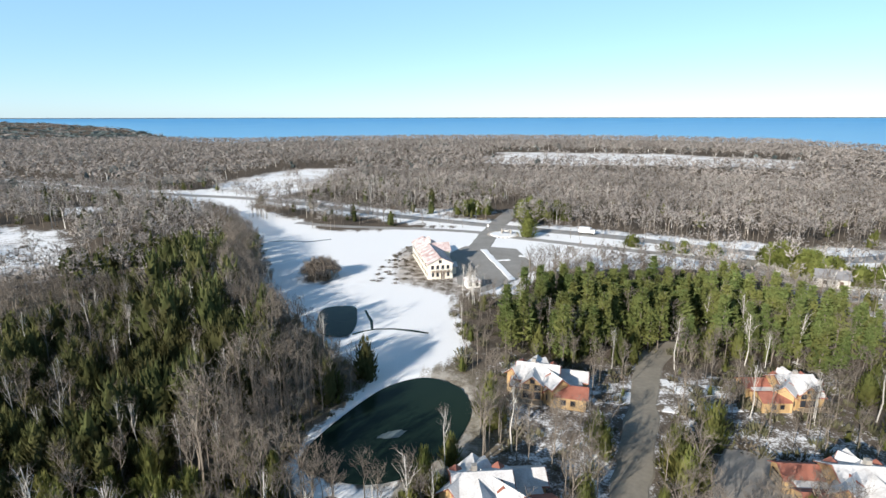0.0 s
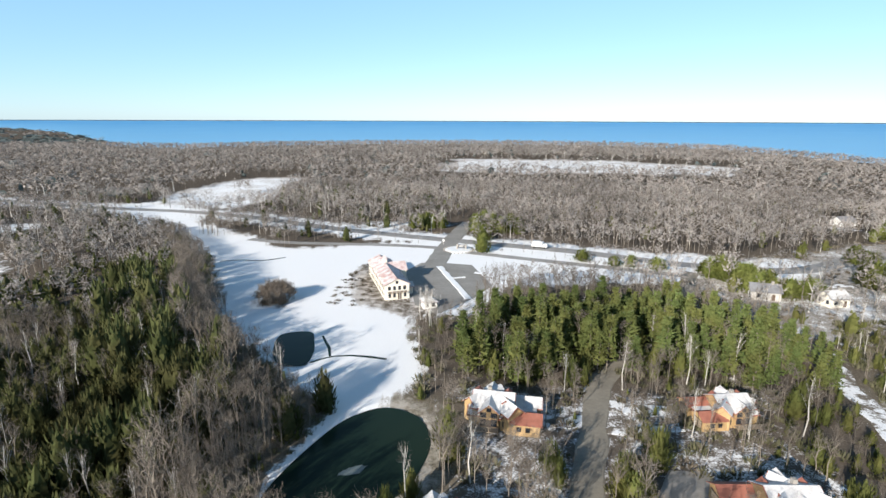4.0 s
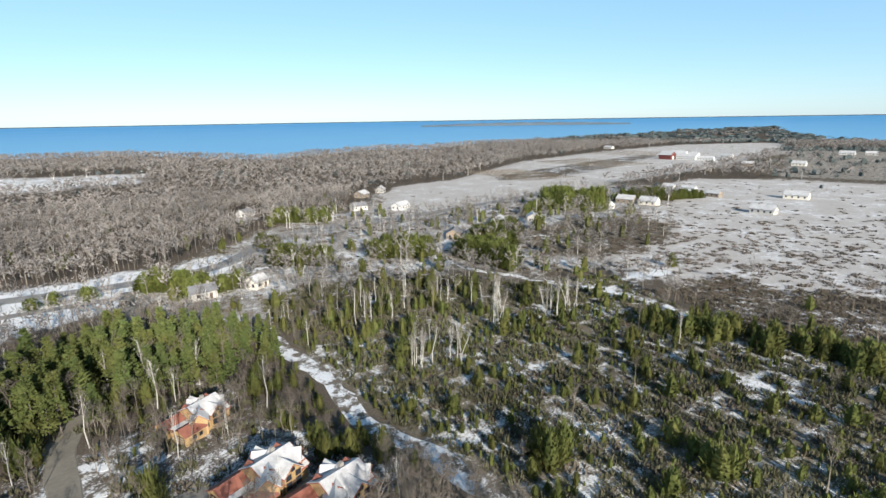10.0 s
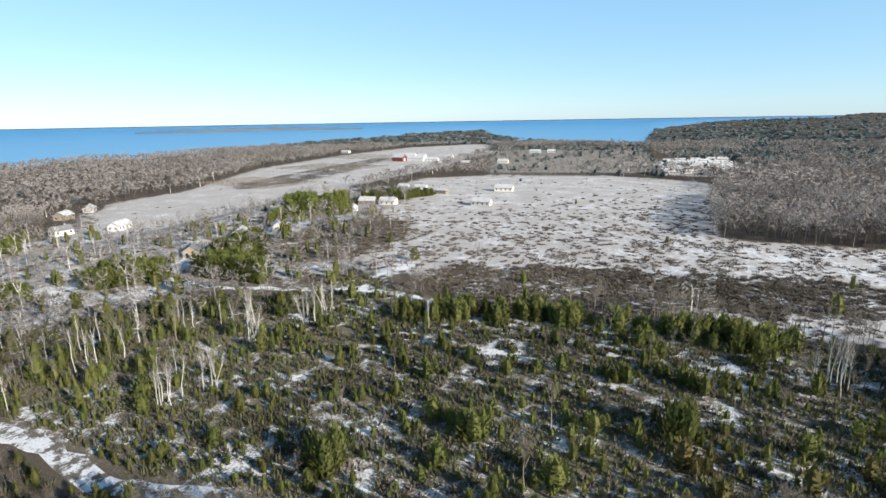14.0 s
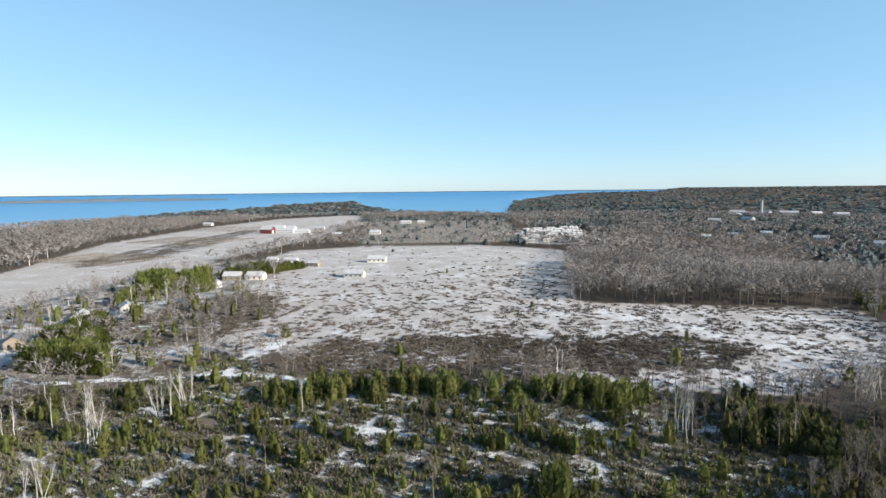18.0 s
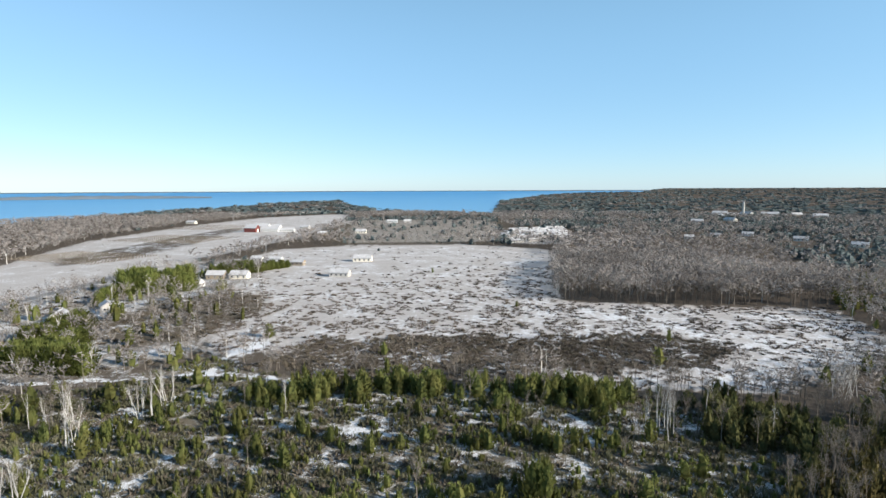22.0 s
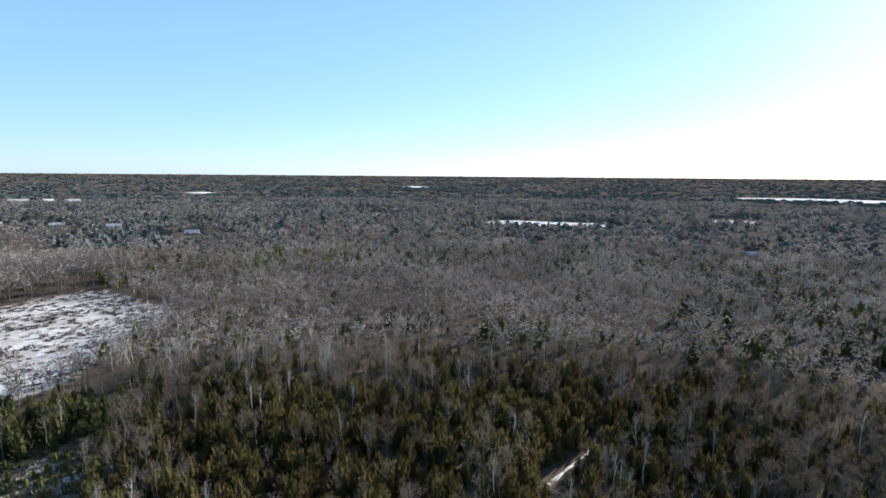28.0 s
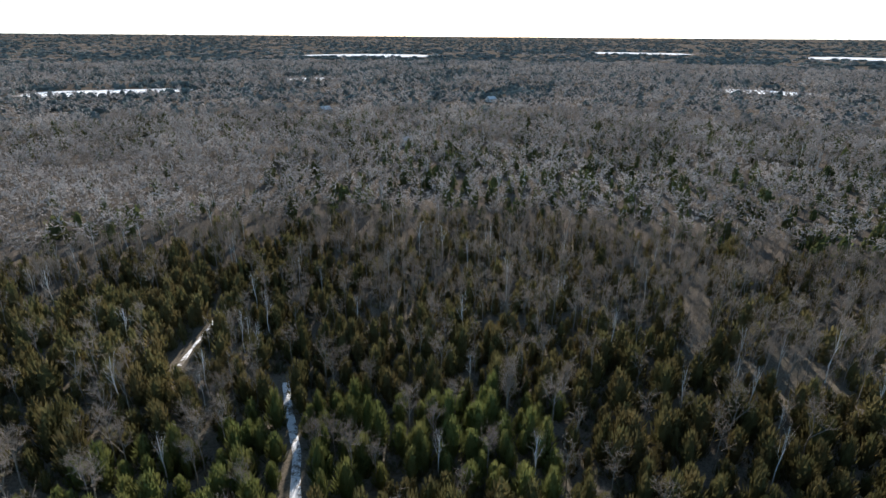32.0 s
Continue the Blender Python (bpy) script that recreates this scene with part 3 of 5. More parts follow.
def stem(height, radius, sides, bend=0.02, top=0.25):
    """A tapered trunk as triangles, three lengths high."""
    out, rows = [], []
    off = rng.normal(0, bend, (4, 2)) * height
    off[0] = 0
    for k in range(4):
        z = height * k / 3
        r = radius * (1 - (1 - top) * k / 3)
        rows.append([(off[k, 0] + r * math.cos(6.283 * i / sides), off[k, 1] + r * math.sin(6.283 * i / sides), z) for i in range(sides)])
    for lo, hi in zip(rows, rows[1:]):
        for i in range(sides):
            j = (i + 1) % sides
            out += [(lo[i], lo[j], hi[j]), (lo[i], hi[j], hi[i])]
    return out


def bare_tree(sides, limbs, boughs, twigs, limb_w, twig_w, spread=0.24, low=0.28, trunk=0.012, twig=0.11, limb_slot=0, lift=0.5, dome=False):
    """A leafless tree one unit high: trunk, forked limbs, boughs on them, and a haze of twigs."""
    wood, fine, carriers = [], [], []
    fork = rng.uniform(0.32, 0.5)
    if sides:
        wood += stem(0.72 if spread > 0.15 else 0.94, trunk, sides, 0.015, 0.3)
    else:
        blade((0, 0, 0), (rng.normal(0, 0.02), rng.normal(0, 0.02), 0.85), trunk * 2.6, wood)
    cut = len(wood)
    for i in range(limbs):
        z = fork + (0.78 - fork) * i / limbs
        a = 2.4 * i + rng.random()
        ln = spread * rng.uniform(0.6, 1.1) * (1.15 - 0.6 * z)
        tip = np.array((ln * math.cos(a), ln * math.sin(a), min(1.0, z + rng.uniform(0.22, 0.5))))
        blade((0, 0, z), tip, limb_w, wood)
        carriers.append((np.array((0, 0, z)), tip))
    for i in range(boughs):
        b, t = carriers[i % limbs]
        f = rng.uniform(0.25, 0.75)
        p = b * (1 - f) + t * f
        a = rng.random() * 6.283
        ln = spread * rng.uniform(0.35, 0.75)
        tip = p + (ln * math.cos(a), ln * math.sin(a), rng.uniform(0.02, 0.2))
        tip[2] = min(tip[2], 1.02)
        blade(p, tip, limb_w * 0.6, wood)
        carriers.append((p, tip))
    for i in range(twigs):
        b, t = carriers[(i * 7 + 3) % len(carriers)]
        f = rng.uniform(0.3, 1.0)
        p = b * (1 - f) + t * f
        d = rng.normal(0, 1, 3) * (0.6, 0.6, 0.45) + (0, 0, lift)
        out = np.array((p[0] * 3.0, p[1] * 3.0, 0.6)) if dome else None
        blade(p, p + d * twig * rng.uniform(0.6, 1.3), twig_w, fine, out)
    return pack([(wood[:cut], 0), (wood[cut:], limb_slot), (fine, 1)])


def cedar(fronds, width, core=6, ragged=0.22, plump=0.6):
    """An evergreen one unit high: a core and upswept overlapping fronds, fullest a quarter of the way up."""
    green = []

    def girth(z):
        return width * min(1.0, 0.62 + 1.6 * z) * max(0.0, 1 - z) ** plump

    rings = [(z, 0.56 * girth(z)) for z in (0.03, 0.3, 0.65)]
    for (z0, r0), (z1, r1) in zip(rings, rings[1:] + [(0.93, 0.0)]):
        for i in range(core):
            a, b = 6.283 * i / core, 6.283 * (i + 1) / core
            p, q = (r0 * math.cos(a), r0 * math.sin(a), z0), (r0 * math.cos(b), r0 * math.sin(b), z0)
            s, t = (r1 * math.cos(a), r1 * math.sin(a), z1), (r1 * math.cos(b), r1 * math.sin(b), z1)
            green.append((p, q, t))
            if r1 > 0:
                green.append((p, t, s))
    for i in range(fronds):
        z = 0.02 + 0.92 * ((i + rng.random()) / fronds) ** 1.05
        a = rng.random() * 6.283
        r = girth(z) * rng.uniform(1 - ragged, 1 + ragged) + 0.01
        c, s = math.cos(a), math.sin(a)
        tip = np.array((0.97 * r * c, 0.97 * r * s, z + rng.uniform(0.05, 0.12)))
        root = np.array((0.76 * r * c, 0.76 * r * s, z - 0.05))
        w = (girth(z) + 0.03) * rng.uniform(0.7, 1.25) * (3.0 / math.sqrt(fronds) + 0.03)
        side = np.array((-s, c, rng.normal(0, 0.25))) * w / 2
        green.append((root - side, root + side, tip))
    return pack([(green, 0)])


def pine(whorls, per, tufts, width=0.23, low=0.16, sides=4, tuft=1.0, limb_slot=0):
    """A tall pine one unit high: bare stem below, whorled boughs with needle tufts above."""
    wood, green = stem(0.96, 0.012, sides), []
    cut = len(wood)
    for k in range(whorls):
        z = low + (0.97 - low) * k / whorls
        for i in range(per):
            a = 6.283 * (i + rng.random() * 0.6) / per + k
            ln = width * (1 - ((z - low) / (1 - low)) ** 1.15 * 0.94) * rng.uniform(0.65, 1.15)
            tip = np.array((ln * math.cos(a), ln * math.sin(a), z + ln * rng.uniform(0.2, 0.6)))
            blade((0, 0, z), tip, 0.006, wood)
            for _ in range(tufts):
                f = rng.uniform(0.4, 1.05)
                p = np.array((0, 0, z)) * (1 - f) + tip * f
                d = rng.normal(0, 1, 3) * (0.05, 0.05, 0.028) + (0.02 * math.cos(a), 0.02 * math.sin(a), 0.03)
                blade(p - d * 0.5, p + d * tuft, 0.06 * tuft, green)
    return pack([(wood[:cut], 0), (wood[cut:], limb_slot), (green, 1)])


def shrub(pieces, width=0.45):
    """A low twiggy bush one unit high."""
    out = []
    for _ in range(pieces):
        a, r = rng.random() * 6.283, rng.uniform(0.1, 0.9)
        p = np.array((r * 0.5 * math.cos(a), r * 0.5 * math.sin(a), 0))
        blade(p, p + (0.28 * r * math.cos(a), 0.28 * r * math.sin(a), rng.uniform(0.5, 1.05) * (1.1 - 0.6 * r)), width, out)
    return pack([(out, 0)])


def scatter(name, templates, pick, x, y, z, tall, wide, mats, label, category):
    """One object of kind stuff: a template set down at every place, turned and scaled."""
    turn = rng.random(len(x)) * 6.283
    vs, fs, ms, n = [], [], [], 0
    for k, (v, f, m) in enumerate(templates):
        s = np.where(pick == k)[0]
        if not len(s):
            continue
        c, d = np.cos(turn[s])[:, None], np.sin(turn[s])[:, None]
        w, h = wide[s][:, None], tall[s][:, None]
        px, py, pz = v[None, :, 0] * w, v[None, :, 1] * w, v[None, :, 2] * h
        p = np.stack([px * c - py * d + x[s][:, None], px * d + py * c + y[s][:, None], pz + z[s][:, None]], -1)
        vs.append(p.reshape(-1, 3))
        fs.append((f[None] + (n + np.arange(len(s)) * len(v))[:, None, None]).reshape(-1, 3))
        ms.append(np.tile(m, len(s)))
        n += len(s) * len(v)
    if not vs:
        return None
    ob = new(name, mesh_of(name, np.concatenate(vs), np.concatenate(fs), mats, np.concatenate(ms)))
    return tagged(ob, label, category, kind="stuff")


SPREAD = [(x, y, 3.5 + ln * 0.35 + 0.004 * math.hypot(x, y)) for x, y, ln, _, _ in COTTAGES]
HOUSE_SPOTS = [(14, 84, 6), (20, 88, 4), (9.5, 94, 8), (9, 87, 6), (1, 62, 8), (51.5, 97, 6.5), (47.5, 70, 8.5), (50, 56, 8.5), (36, 71, 8)] + SPREAD + [(-24, 180, 22), (810, 150, 40), (850, 110, 30)]
# far houses stand behind open yards on their near side
YARDS = [(x, y) for x, y, *_ in COTTAGES if math.hypot(x, y) > 330]
NONE, BARE, BIRCH, CEDAR, PINE, SHRUB = -1, 0, 1, 2, 3, 4


def jittered(r0, r1, step):
    k = np.arange(-r1, r1, step)
    x, y = (v.ravel() for v in np.meshgrid(k, k))
    x, y = x + rng.uniform(-0.5, 0.5, x.shape) * step, y + rng.uniform(-0.5, 0.5, x.shape) * step
    r = np.hypot(x, y)
    ok = (r >= r0) & (r < r1)
    return x[ok], y[ok]


def closed(x, y):
    """Where no tree stands: lawn, roads, houses, snowy openings and the lake."""
    r = np.hypot(x, y)
    hit = inside(x, y, FAIRWAY) | (away(x, y, HIGHWAY) < 8) | (away(x, y, LANE) < 5) | (away(x, y, ENTRANCE) < 8) | (away(x, y, DRIVE) < np.where(y > 114, 0.8, 3.6))
    for qx, qy, qr in POCKETS:
        hit &= np.hypot(x - qx, y - qy) > qr
    for yx, yy, yr in SNOW_YARDS:
        hit |= np.hypot(x - yx, y - yy) < 0.75 * yr
    for line in STREAKS + SOUTH_STREAKS:
        hit |= away(x, y, [line[:2], line[2:]]) < 0.8
    hit |= (away(x, y, TRAIL) < 3.6) | (away(x, y, HAMLET_LANE) < 2.6) | (away(x, y, TRACK) < 1.8) | (r > shore_at(heading(x, y)) - 12)
    for hx, hy, hr in HOUSE_SPOTS:
        hit |= np.hypot(x - hx, y - hy) < hr
    for ox, oy in YARDS:
        d = math.hypot(ox, oy)
        along, across = d - (x * ox + y * oy) / d, (x * oy - y * ox) / d
        hit |= (along > 0) & (along < 0.075 * d) & (np.abs(across) < 7 + 0.008 * d)
    for ox, oy, wide, deep in OPENINGS:
        d = math.hypot(ox, oy)
        along, across = (x * ox + y * oy) / d - d, (x * oy - y * ox) / d
        hit |= (along / deep) ** 2 + (across / wide) ** 2 < 1
    return hit


def kinds(x, y):
    """What grows at each place: one of the kinds above."""
    r, head = np.hypot(x, y), heading(x, y)
    p = np.zeros((5, len(x)))  # bare, birch, cedar, pine, shrub
    u, v = x + 3 * wave(x, y, 21), y + 3 * wave(y, x, 23)

    def grow(hit, *chances):
        for i, c in enumerate(chances):
            p[i, hit] = c

    lump = wave(x, y, 60)
    clump = wave(x + 40, y, 34) + 0.5 * wave(y, x, 13)
    grow(r > 0, 0.93, 0.035, 0.02, 0, 0.0)
    west = (x < -4) & (y > -40) & (y < 420)
    grow(west, 0.72, 0.08, 0.10, 0, 0.02)
    grow(west & (x > -28) & (y < 66), 0.42, 0.05, 0.2, 0, 0)
    grow(west & (r < 150) & (x < -24 - 0.15 * y), 0.16, 0.08, 0.74, 0, 0)
    grow(inside(x, y, [(-150, 190), (-95, 215), (-70, 160), (-90, 120), (-150, 150)]), 0.45, 0.08, 0.42, 0, 0)
    belt = (away(x, y, WEST_EDGE) < 10 + 6 * wave(x, y, 40)) & (x < 0)
    grow(belt, 0.80, 0.04, 0.14, 0, 0)
    south = (head > 118) | (head < -100)
    grow(south, 0.90, 0.05, 0.04, 0, 0)
    grow(south & (r > 330), 0.75, 0.01, 0.20, 0, 0)
    grow(south & (r > 330) & (lump > 0.2), 0.4, 0.01, 0.55, 0, 0)
    grow(south & (r < 215), 0.72, 0.05, 0.2, 0, 0)
    grow(inside(u + 16 * wave(x, y, 95), v + 16 * wave(y, x, 83), SOUTH_CEDARS), 0.13, 0.02, 0.82, 0, 0)
    grow(south & (head < -100) & (head > -165 + 14 * wave(x, y, 70)) & (r > 100) & (r < 330 + 50 * wave(x, y, 90)), 0.52, 0.03, 0.40, 0, 0)
    grow(inside(u, v, SCRUB), 0.015, 0.0, 0.07, 0, 0.55)
    grow(inside(u, v, SCRUB) & (clump > 0.15), 0.015, 0.002, 0.44, 0, 0.4)
    grow(inside(u, v, BIRCHES), 0.34, 0.08, 0.10, 0, 0.3)
    grow(inside(u, v, BIRCHES) & (clump > 0.3), 0.3, 0.34, 0.05, 0, 0.2)
    grow(inside(u, v, BIRCHES) & (clump < -0.3), 0.1, 0.03, 0.55, 0, 0.2)
    grow(inside(u, v, HAMLET), 0.30, 0.07, 0.04, 0, 0.32)
    grow(inside(u, v, HAMLET) & (wave(x, y + 30, 44) > 0.5), 0.15, 0.03, 0.5, 0, 0.1)
    grow(inside(x, y, [(-4, 50), (-4, 112), (36, 112), (84, 104), (72, 60), (66, 46)]), 0.52, 0.04, 0.05, 0, 0.08)
    grow(inside(u, v, [(58, 52), (71, 60), (80, 100), (86, 112), (70, 108), (60, 82)]), 0.28, 0.03, 0.38, 0, 0.05)
    grow(inside(u, v, PINEWOOD), 0.12, 0.03, 0.03, 0.56, 0)
    grow(inside(u, v, PINEWOOD) & (y < 118 + 6 * wave(x, y, 25)), 0.16, 0.03, 0.22, 0.30, 0)
    grow(inside(u, v, PASTURE), 0, 0, 0.0007, 0, 0.05)
    grow(inside(u + 5 * wave(x, y, 40), v, BRUSH_FIELD), 0.30, 0.03, 0.06, 0, 0.6)
    heath = inside(u + 9 * wave(x, y, 48), v + 9 * wave(y, x, 37), HEATH)
    grow(heath, 0.004, 0, 0.012, 0, 0.8)
    grow(away(x, y, CEDAR_ROW) < 4.5 + 3 * wave(x, y, 30), 0.03, 0, 0.75, 0, 0.2)
    grow(inside(u, v, DARK_CEDARS), 0.06, 0.02, 0.62, 0, 0.1)
    grow(inside(x, y, WOODLOT), 0.96, 0.02, 0, 0, 0)
    grow(inside(u + 22 * wave(x, y, 130), v + 22 * wave(y, x, 95), FAR_FIELD), 0.09, 0.04, 0.0, 0, 0.2)
    for field in (VINEYARD, NOOK):
        grow(inside(x, y, field), 0, 0, 0, 0, 0.02)
    stands = wave(x, y, 520) + 0.7 * wave(y, x, 210) + 0.25 * lump
    east = ((head > 96) | (head < -140)) & (r > 520) & ~inside(x, y, WOODLOT) & ~((y > -230) & (r < 1000))
    grow(east & (stands > -0.1), 0.42, 0.01, 0.5, 0, 0)
    grow(east & (stands > 0.45), 0.12, 0, 0.85, 0, 0)
    grow(inside(u, v, EAST_OPEN), 0.16, 0.02, 0.08, 0, 0.3)
    grow(inside(u, v, EAST_OPEN) & (r > 1040), 0.2, 0.0, 0.7, 0, 0)
    for qx, qy, qr in BIRCH_CLUMPS:
        grow(np.hypot(x - qx, y - qy) < qr, 0.05, 0.85, 0, 0, 0)
    for qx, qy, qr in POCKETS:
        grow(np.hypot(x - qx, y - qy) < qr, 0.9, 0, 0, 0, 0)
    grow(inside(x, y, CLEARING), 0.05, 0.01, 0, 0, 0.15)
    grow(inside(x, y, VILLAGE), 0.10, 0, 0.09, 0, 0)
    p[:, closed(x, y)] = 0
    draw, total = rng.random(len(x)), np.cumsum(p, 0)
    kind = np.full(len(x), NONE)
    for i in range(4, -1, -1):
        kind[draw < total[i]] = i
    return kind


SIZES = {BARE: (7.5, 12.0), BIRCH: (8, 12.5), CEDAR: (3.2, 8.5), PINE: (8.5, 15), SHRUB: (0.7, 1.7)}
LABELS = {BARE: ("leafless grey-brown woodland trees", "trees"), BIRCH: ("leafless white-barked birches", "birches"), CEDAR: ("dense olive-green cedars", "cedars"),
          PINE: ("tall green pines", "pines"), SHRUB: ("low brown leafless shrubs", "shrubs")}
MATS = {BARE: [M_BARK, M_TWIG], BIRCH: [M_BIRCH, M_TWIG], CEDAR: [M_CEDAR], PINE: [M_BARK, M_PINE], SHRUB: [M_SHRUB]}
NAMES = {BARE: "bare_trees", BIRCH: "birch_trees", CEDAR: "cedar_trees", PINE: "pine_trees", SHRUB: "heath_shrubs"}
SINGLE = {BARE: ("bare_tree", "leafless grey-brown tree with fine twigs", "tree", "woodland trees"), BIRCH: ("birch_tree", "leafless birch with a pale white trunk", "birch", "birches"),
          CEDAR: ("cedar_tree", "dense olive-green cedar in the scrub", "cedar", "cedars"), PINE: ("pine_tree", "tall green pine with a bare lower trunk", "pine", "plantation pines")}


def grown(name, template, pieces, mats, at, turn, tall, wide, label, category, group):
    """A tree as a thing of its own: trunk and crown."""
    v, f, m = template
    ob = thing(name, label, category, group)
    for piece, slots in pieces:
        hit = np.isin(m, slots)
        used = f[hit]
        keep, slim = np.unique(used, return_inverse=True)
        ch = new(piece, mesh_of(piece, (v * (wide, wide, tall))[keep], slim.reshape(-1, 3), [mats[i % 2] for i in slots], [slots.index(i) for i in m[hit]]))
        ch.parent = ob
    ob.matrix_basis = pose(*at, 0, 0, turn)
    return ob


def on_stem(crown, height):
    """A crown template with a short trunk under it, in slot 0; the crown moves to slot 1."""
    v, f, m = crown
    tv, tf, tm = pack([(stem(height, 0.014, 5), 0)])
    return np.concatenate([tv, v]), np.concatenate([tf, f + len(tv)]), np.r_[tm, np.ones(len(f), int)]


def stand(kind, templates, x, y, tall, lean=0.0):
    """Single trees: a few are built, the others are copies of them."""
    name, label, category, group = SINGLE[kind]
    mats = MATS[kind]
    lo, hi = SIZES[kind]
    models = []
    for k, t in enumerate(templates):
        h = lo + (hi - lo) * (0.25 + 0.6 * k / max(1, len(templates) - 1))
        pieces = [("trunk", [0]), ("crown", [1, 2])]
        if kind == CEDAR:
            t = on_stem(t, 0.35)
            mats = [M_BARK, M_CEDAR]
        models.append((h, t, pieces, []))
    for px, py, h in zip(x, y, tall):
        k = min(range(len(models)), key=lambda i: abs(models[i][0] - h) + random.random() * 1.5)
        mh, t, pieces, made = models[k]
        turn = random.uniform(0, 360)
        if not made:
            made.append(grown(name, t, pieces, mats, (px, py, 0), turn, mh, mh * random.uniform(0.9, 1.1), label, category, group))
        else:
            copy_thing(made[0], pose(px, py, -0.1 if lean else 0, random.gauss(0, lean), random.gauss(0, lean), turn))


def heights(kind, n, x, y):
    lo, hi = SIZES[kind]
    tall = rng.uniform(lo, hi, n)
    if kind == CEDAR:
        tall = lo + (hi - lo) * rng.random(n) ** 1.5
        small = inside(x, y, SCRUB)
        tall = np.where(small, tall * rng.uniform(0.35, 0.85, n) * np.where((np.hypot(x, y) < 100) & (y > 5), 1.35, 1.0), tall)
        tall = np.where((away(x, y, CEDAR_ROW) < 8) | inside(x, y, DARK_CEDARS), rng.uniform(3.5, 7.5, n), tall)
        tall = np.where((x < -20) & (y > 0), tall * 1.1, tall)
    if kind == BARE:
        tall = np.where((x > 230) & (y < -70) & (y > -260) & (x < 620), tall * 1.35, tall)
        tall = np.where((away(x, y, WEST_EDGE) < 26) & (x < 0), np.minimum(tall, 5 + 0.3 * away(x, y, WEST_EDGE)), tall)
        tall = np.where((x < 0) & (y > 0) & (y < 66), tall * 0.8, tall)
        tall = np.where((x > -14) & (x < 7) & (y > 96) & (y < 152), tall * 0.55, tall)
        tall = np.where((x > 0) & (x < 90) & (y > 45) & (y < 112), tall * 0.8, tall)
    tall = np.where((away(x, y, TRAIL) < 12) & (x > 55), tall * 0.6, tall)
    tall = np.where(np.hypot(x + 35, y - 102) < 10, tall * 0.5, tall)
    return tall


def band(word, r0, r1, step, sets, bigger=1.0, singles=None):
    x, y = jittered(r0, r1, step)
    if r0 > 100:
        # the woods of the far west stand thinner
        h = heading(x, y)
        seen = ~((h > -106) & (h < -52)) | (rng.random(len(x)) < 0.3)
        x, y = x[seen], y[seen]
    kind = kinds(x, y)
    for k, templates in sets.items():
        s = np.where(kind == k)[0]
        if not len(s):
            continue
        tall = heights(k, len(s), x[s], y[s])
        if singles and k in singles:
            # the stretch that the flight passes nearest stands tree by tree
            ahead = np.abs((heading(x[s], y[s]) - 85 + 180) % 360 - 180) < 140
            order = np.argsort(np.hypot(x[s], y[s]) + np.where(ahead & (np.hypot(x[s], y[s]) > 56), 0, 500))[: 150 if k == BIRCH else 290]
            stand(k, singles[k], x[s][order], y[s][order], tall[order])
            rest = np.setdiff1d(np.arange(len(s)), order)
            s, tall = s[rest], tall[rest]
        wide = tall * rng.uniform(0.85, 1.2, len(s)) * bigger * (1.6 if k == CEDAR and r0 > 400 else 1.0)
        if k == CEDAR:
            wide = np.where(inside(x[s], y[s], SOUTH_CEDARS), wide * 0.92, np.where(inside(x[s], y[s], SCRUB), wide * 1.4, wide))
        if k == SHRUB:
            wide = wide * 2.4
            tall = tall * 0.75
        pick = rng.integers(0, len(templates), len(s))
        if k == CEDAR and len(templates) > 4:
            # cedars outside the scrub are rounder than those in it
            pick = np.where(inside(x[s], y[s], SCRUB), rng.integers(0, 5, len(s)), rng.integers(1, 5, len(s)))
            pick = np.where((np.hypot(x[s], y[s]) < 92) | ((x[s] < -20) & (y[s] > 20) & (np.hypot(x[s], y[s]) < 130)), rng.integers(5, 9, len(s)), pick)
        mats, dark = MATS[k], np.zeros(len(s), bool)
        if k == CEDAR:
            # firs stand in the west and south woods, cedars in the open scrub
            south = (inside(x[s], y[s], SOUTH_CEDARS) | ((y[s] < -20) & (x[s] < 90))) & (r0 < 100)
            dark = ((x[s] < -14) | inside(x[s], y[s], DARK_CEDARS) | ((y[s] < -70) & (x[s] < 150))) & ~south
            # beyond 400 m the needle colour carries the distance haze
            mats = [M_HAZED_CONIFER] if r0 > 400 else mats
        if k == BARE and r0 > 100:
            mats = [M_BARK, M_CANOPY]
        if k == CEDAR and r0 < 100:
            scatter("old_cedar_trees", templates, pick[south], x[s][south], y[s][south], np.zeros(int(south.sum())), tall[south], wide[south], [M_BACKLIT_CEDAR], "cedars in the south wood with a backlit brownish-olive tint", "cedars")
            s, tall, wide, pick, dark = s[~south], tall[~south], wide[~south], pick[~south], dark[~south]
        for species, rows, surface, words in ((NAMES[k], ~dark, mats, LABELS[k]), ("fir_trees", dark, [M_HAZED_CONIFER] if r0 > 400 else [M_FIR], ("dark green firs in the wood", "firs"))):
            if rows.any():
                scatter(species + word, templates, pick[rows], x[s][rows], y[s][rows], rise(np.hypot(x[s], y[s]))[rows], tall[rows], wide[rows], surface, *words)


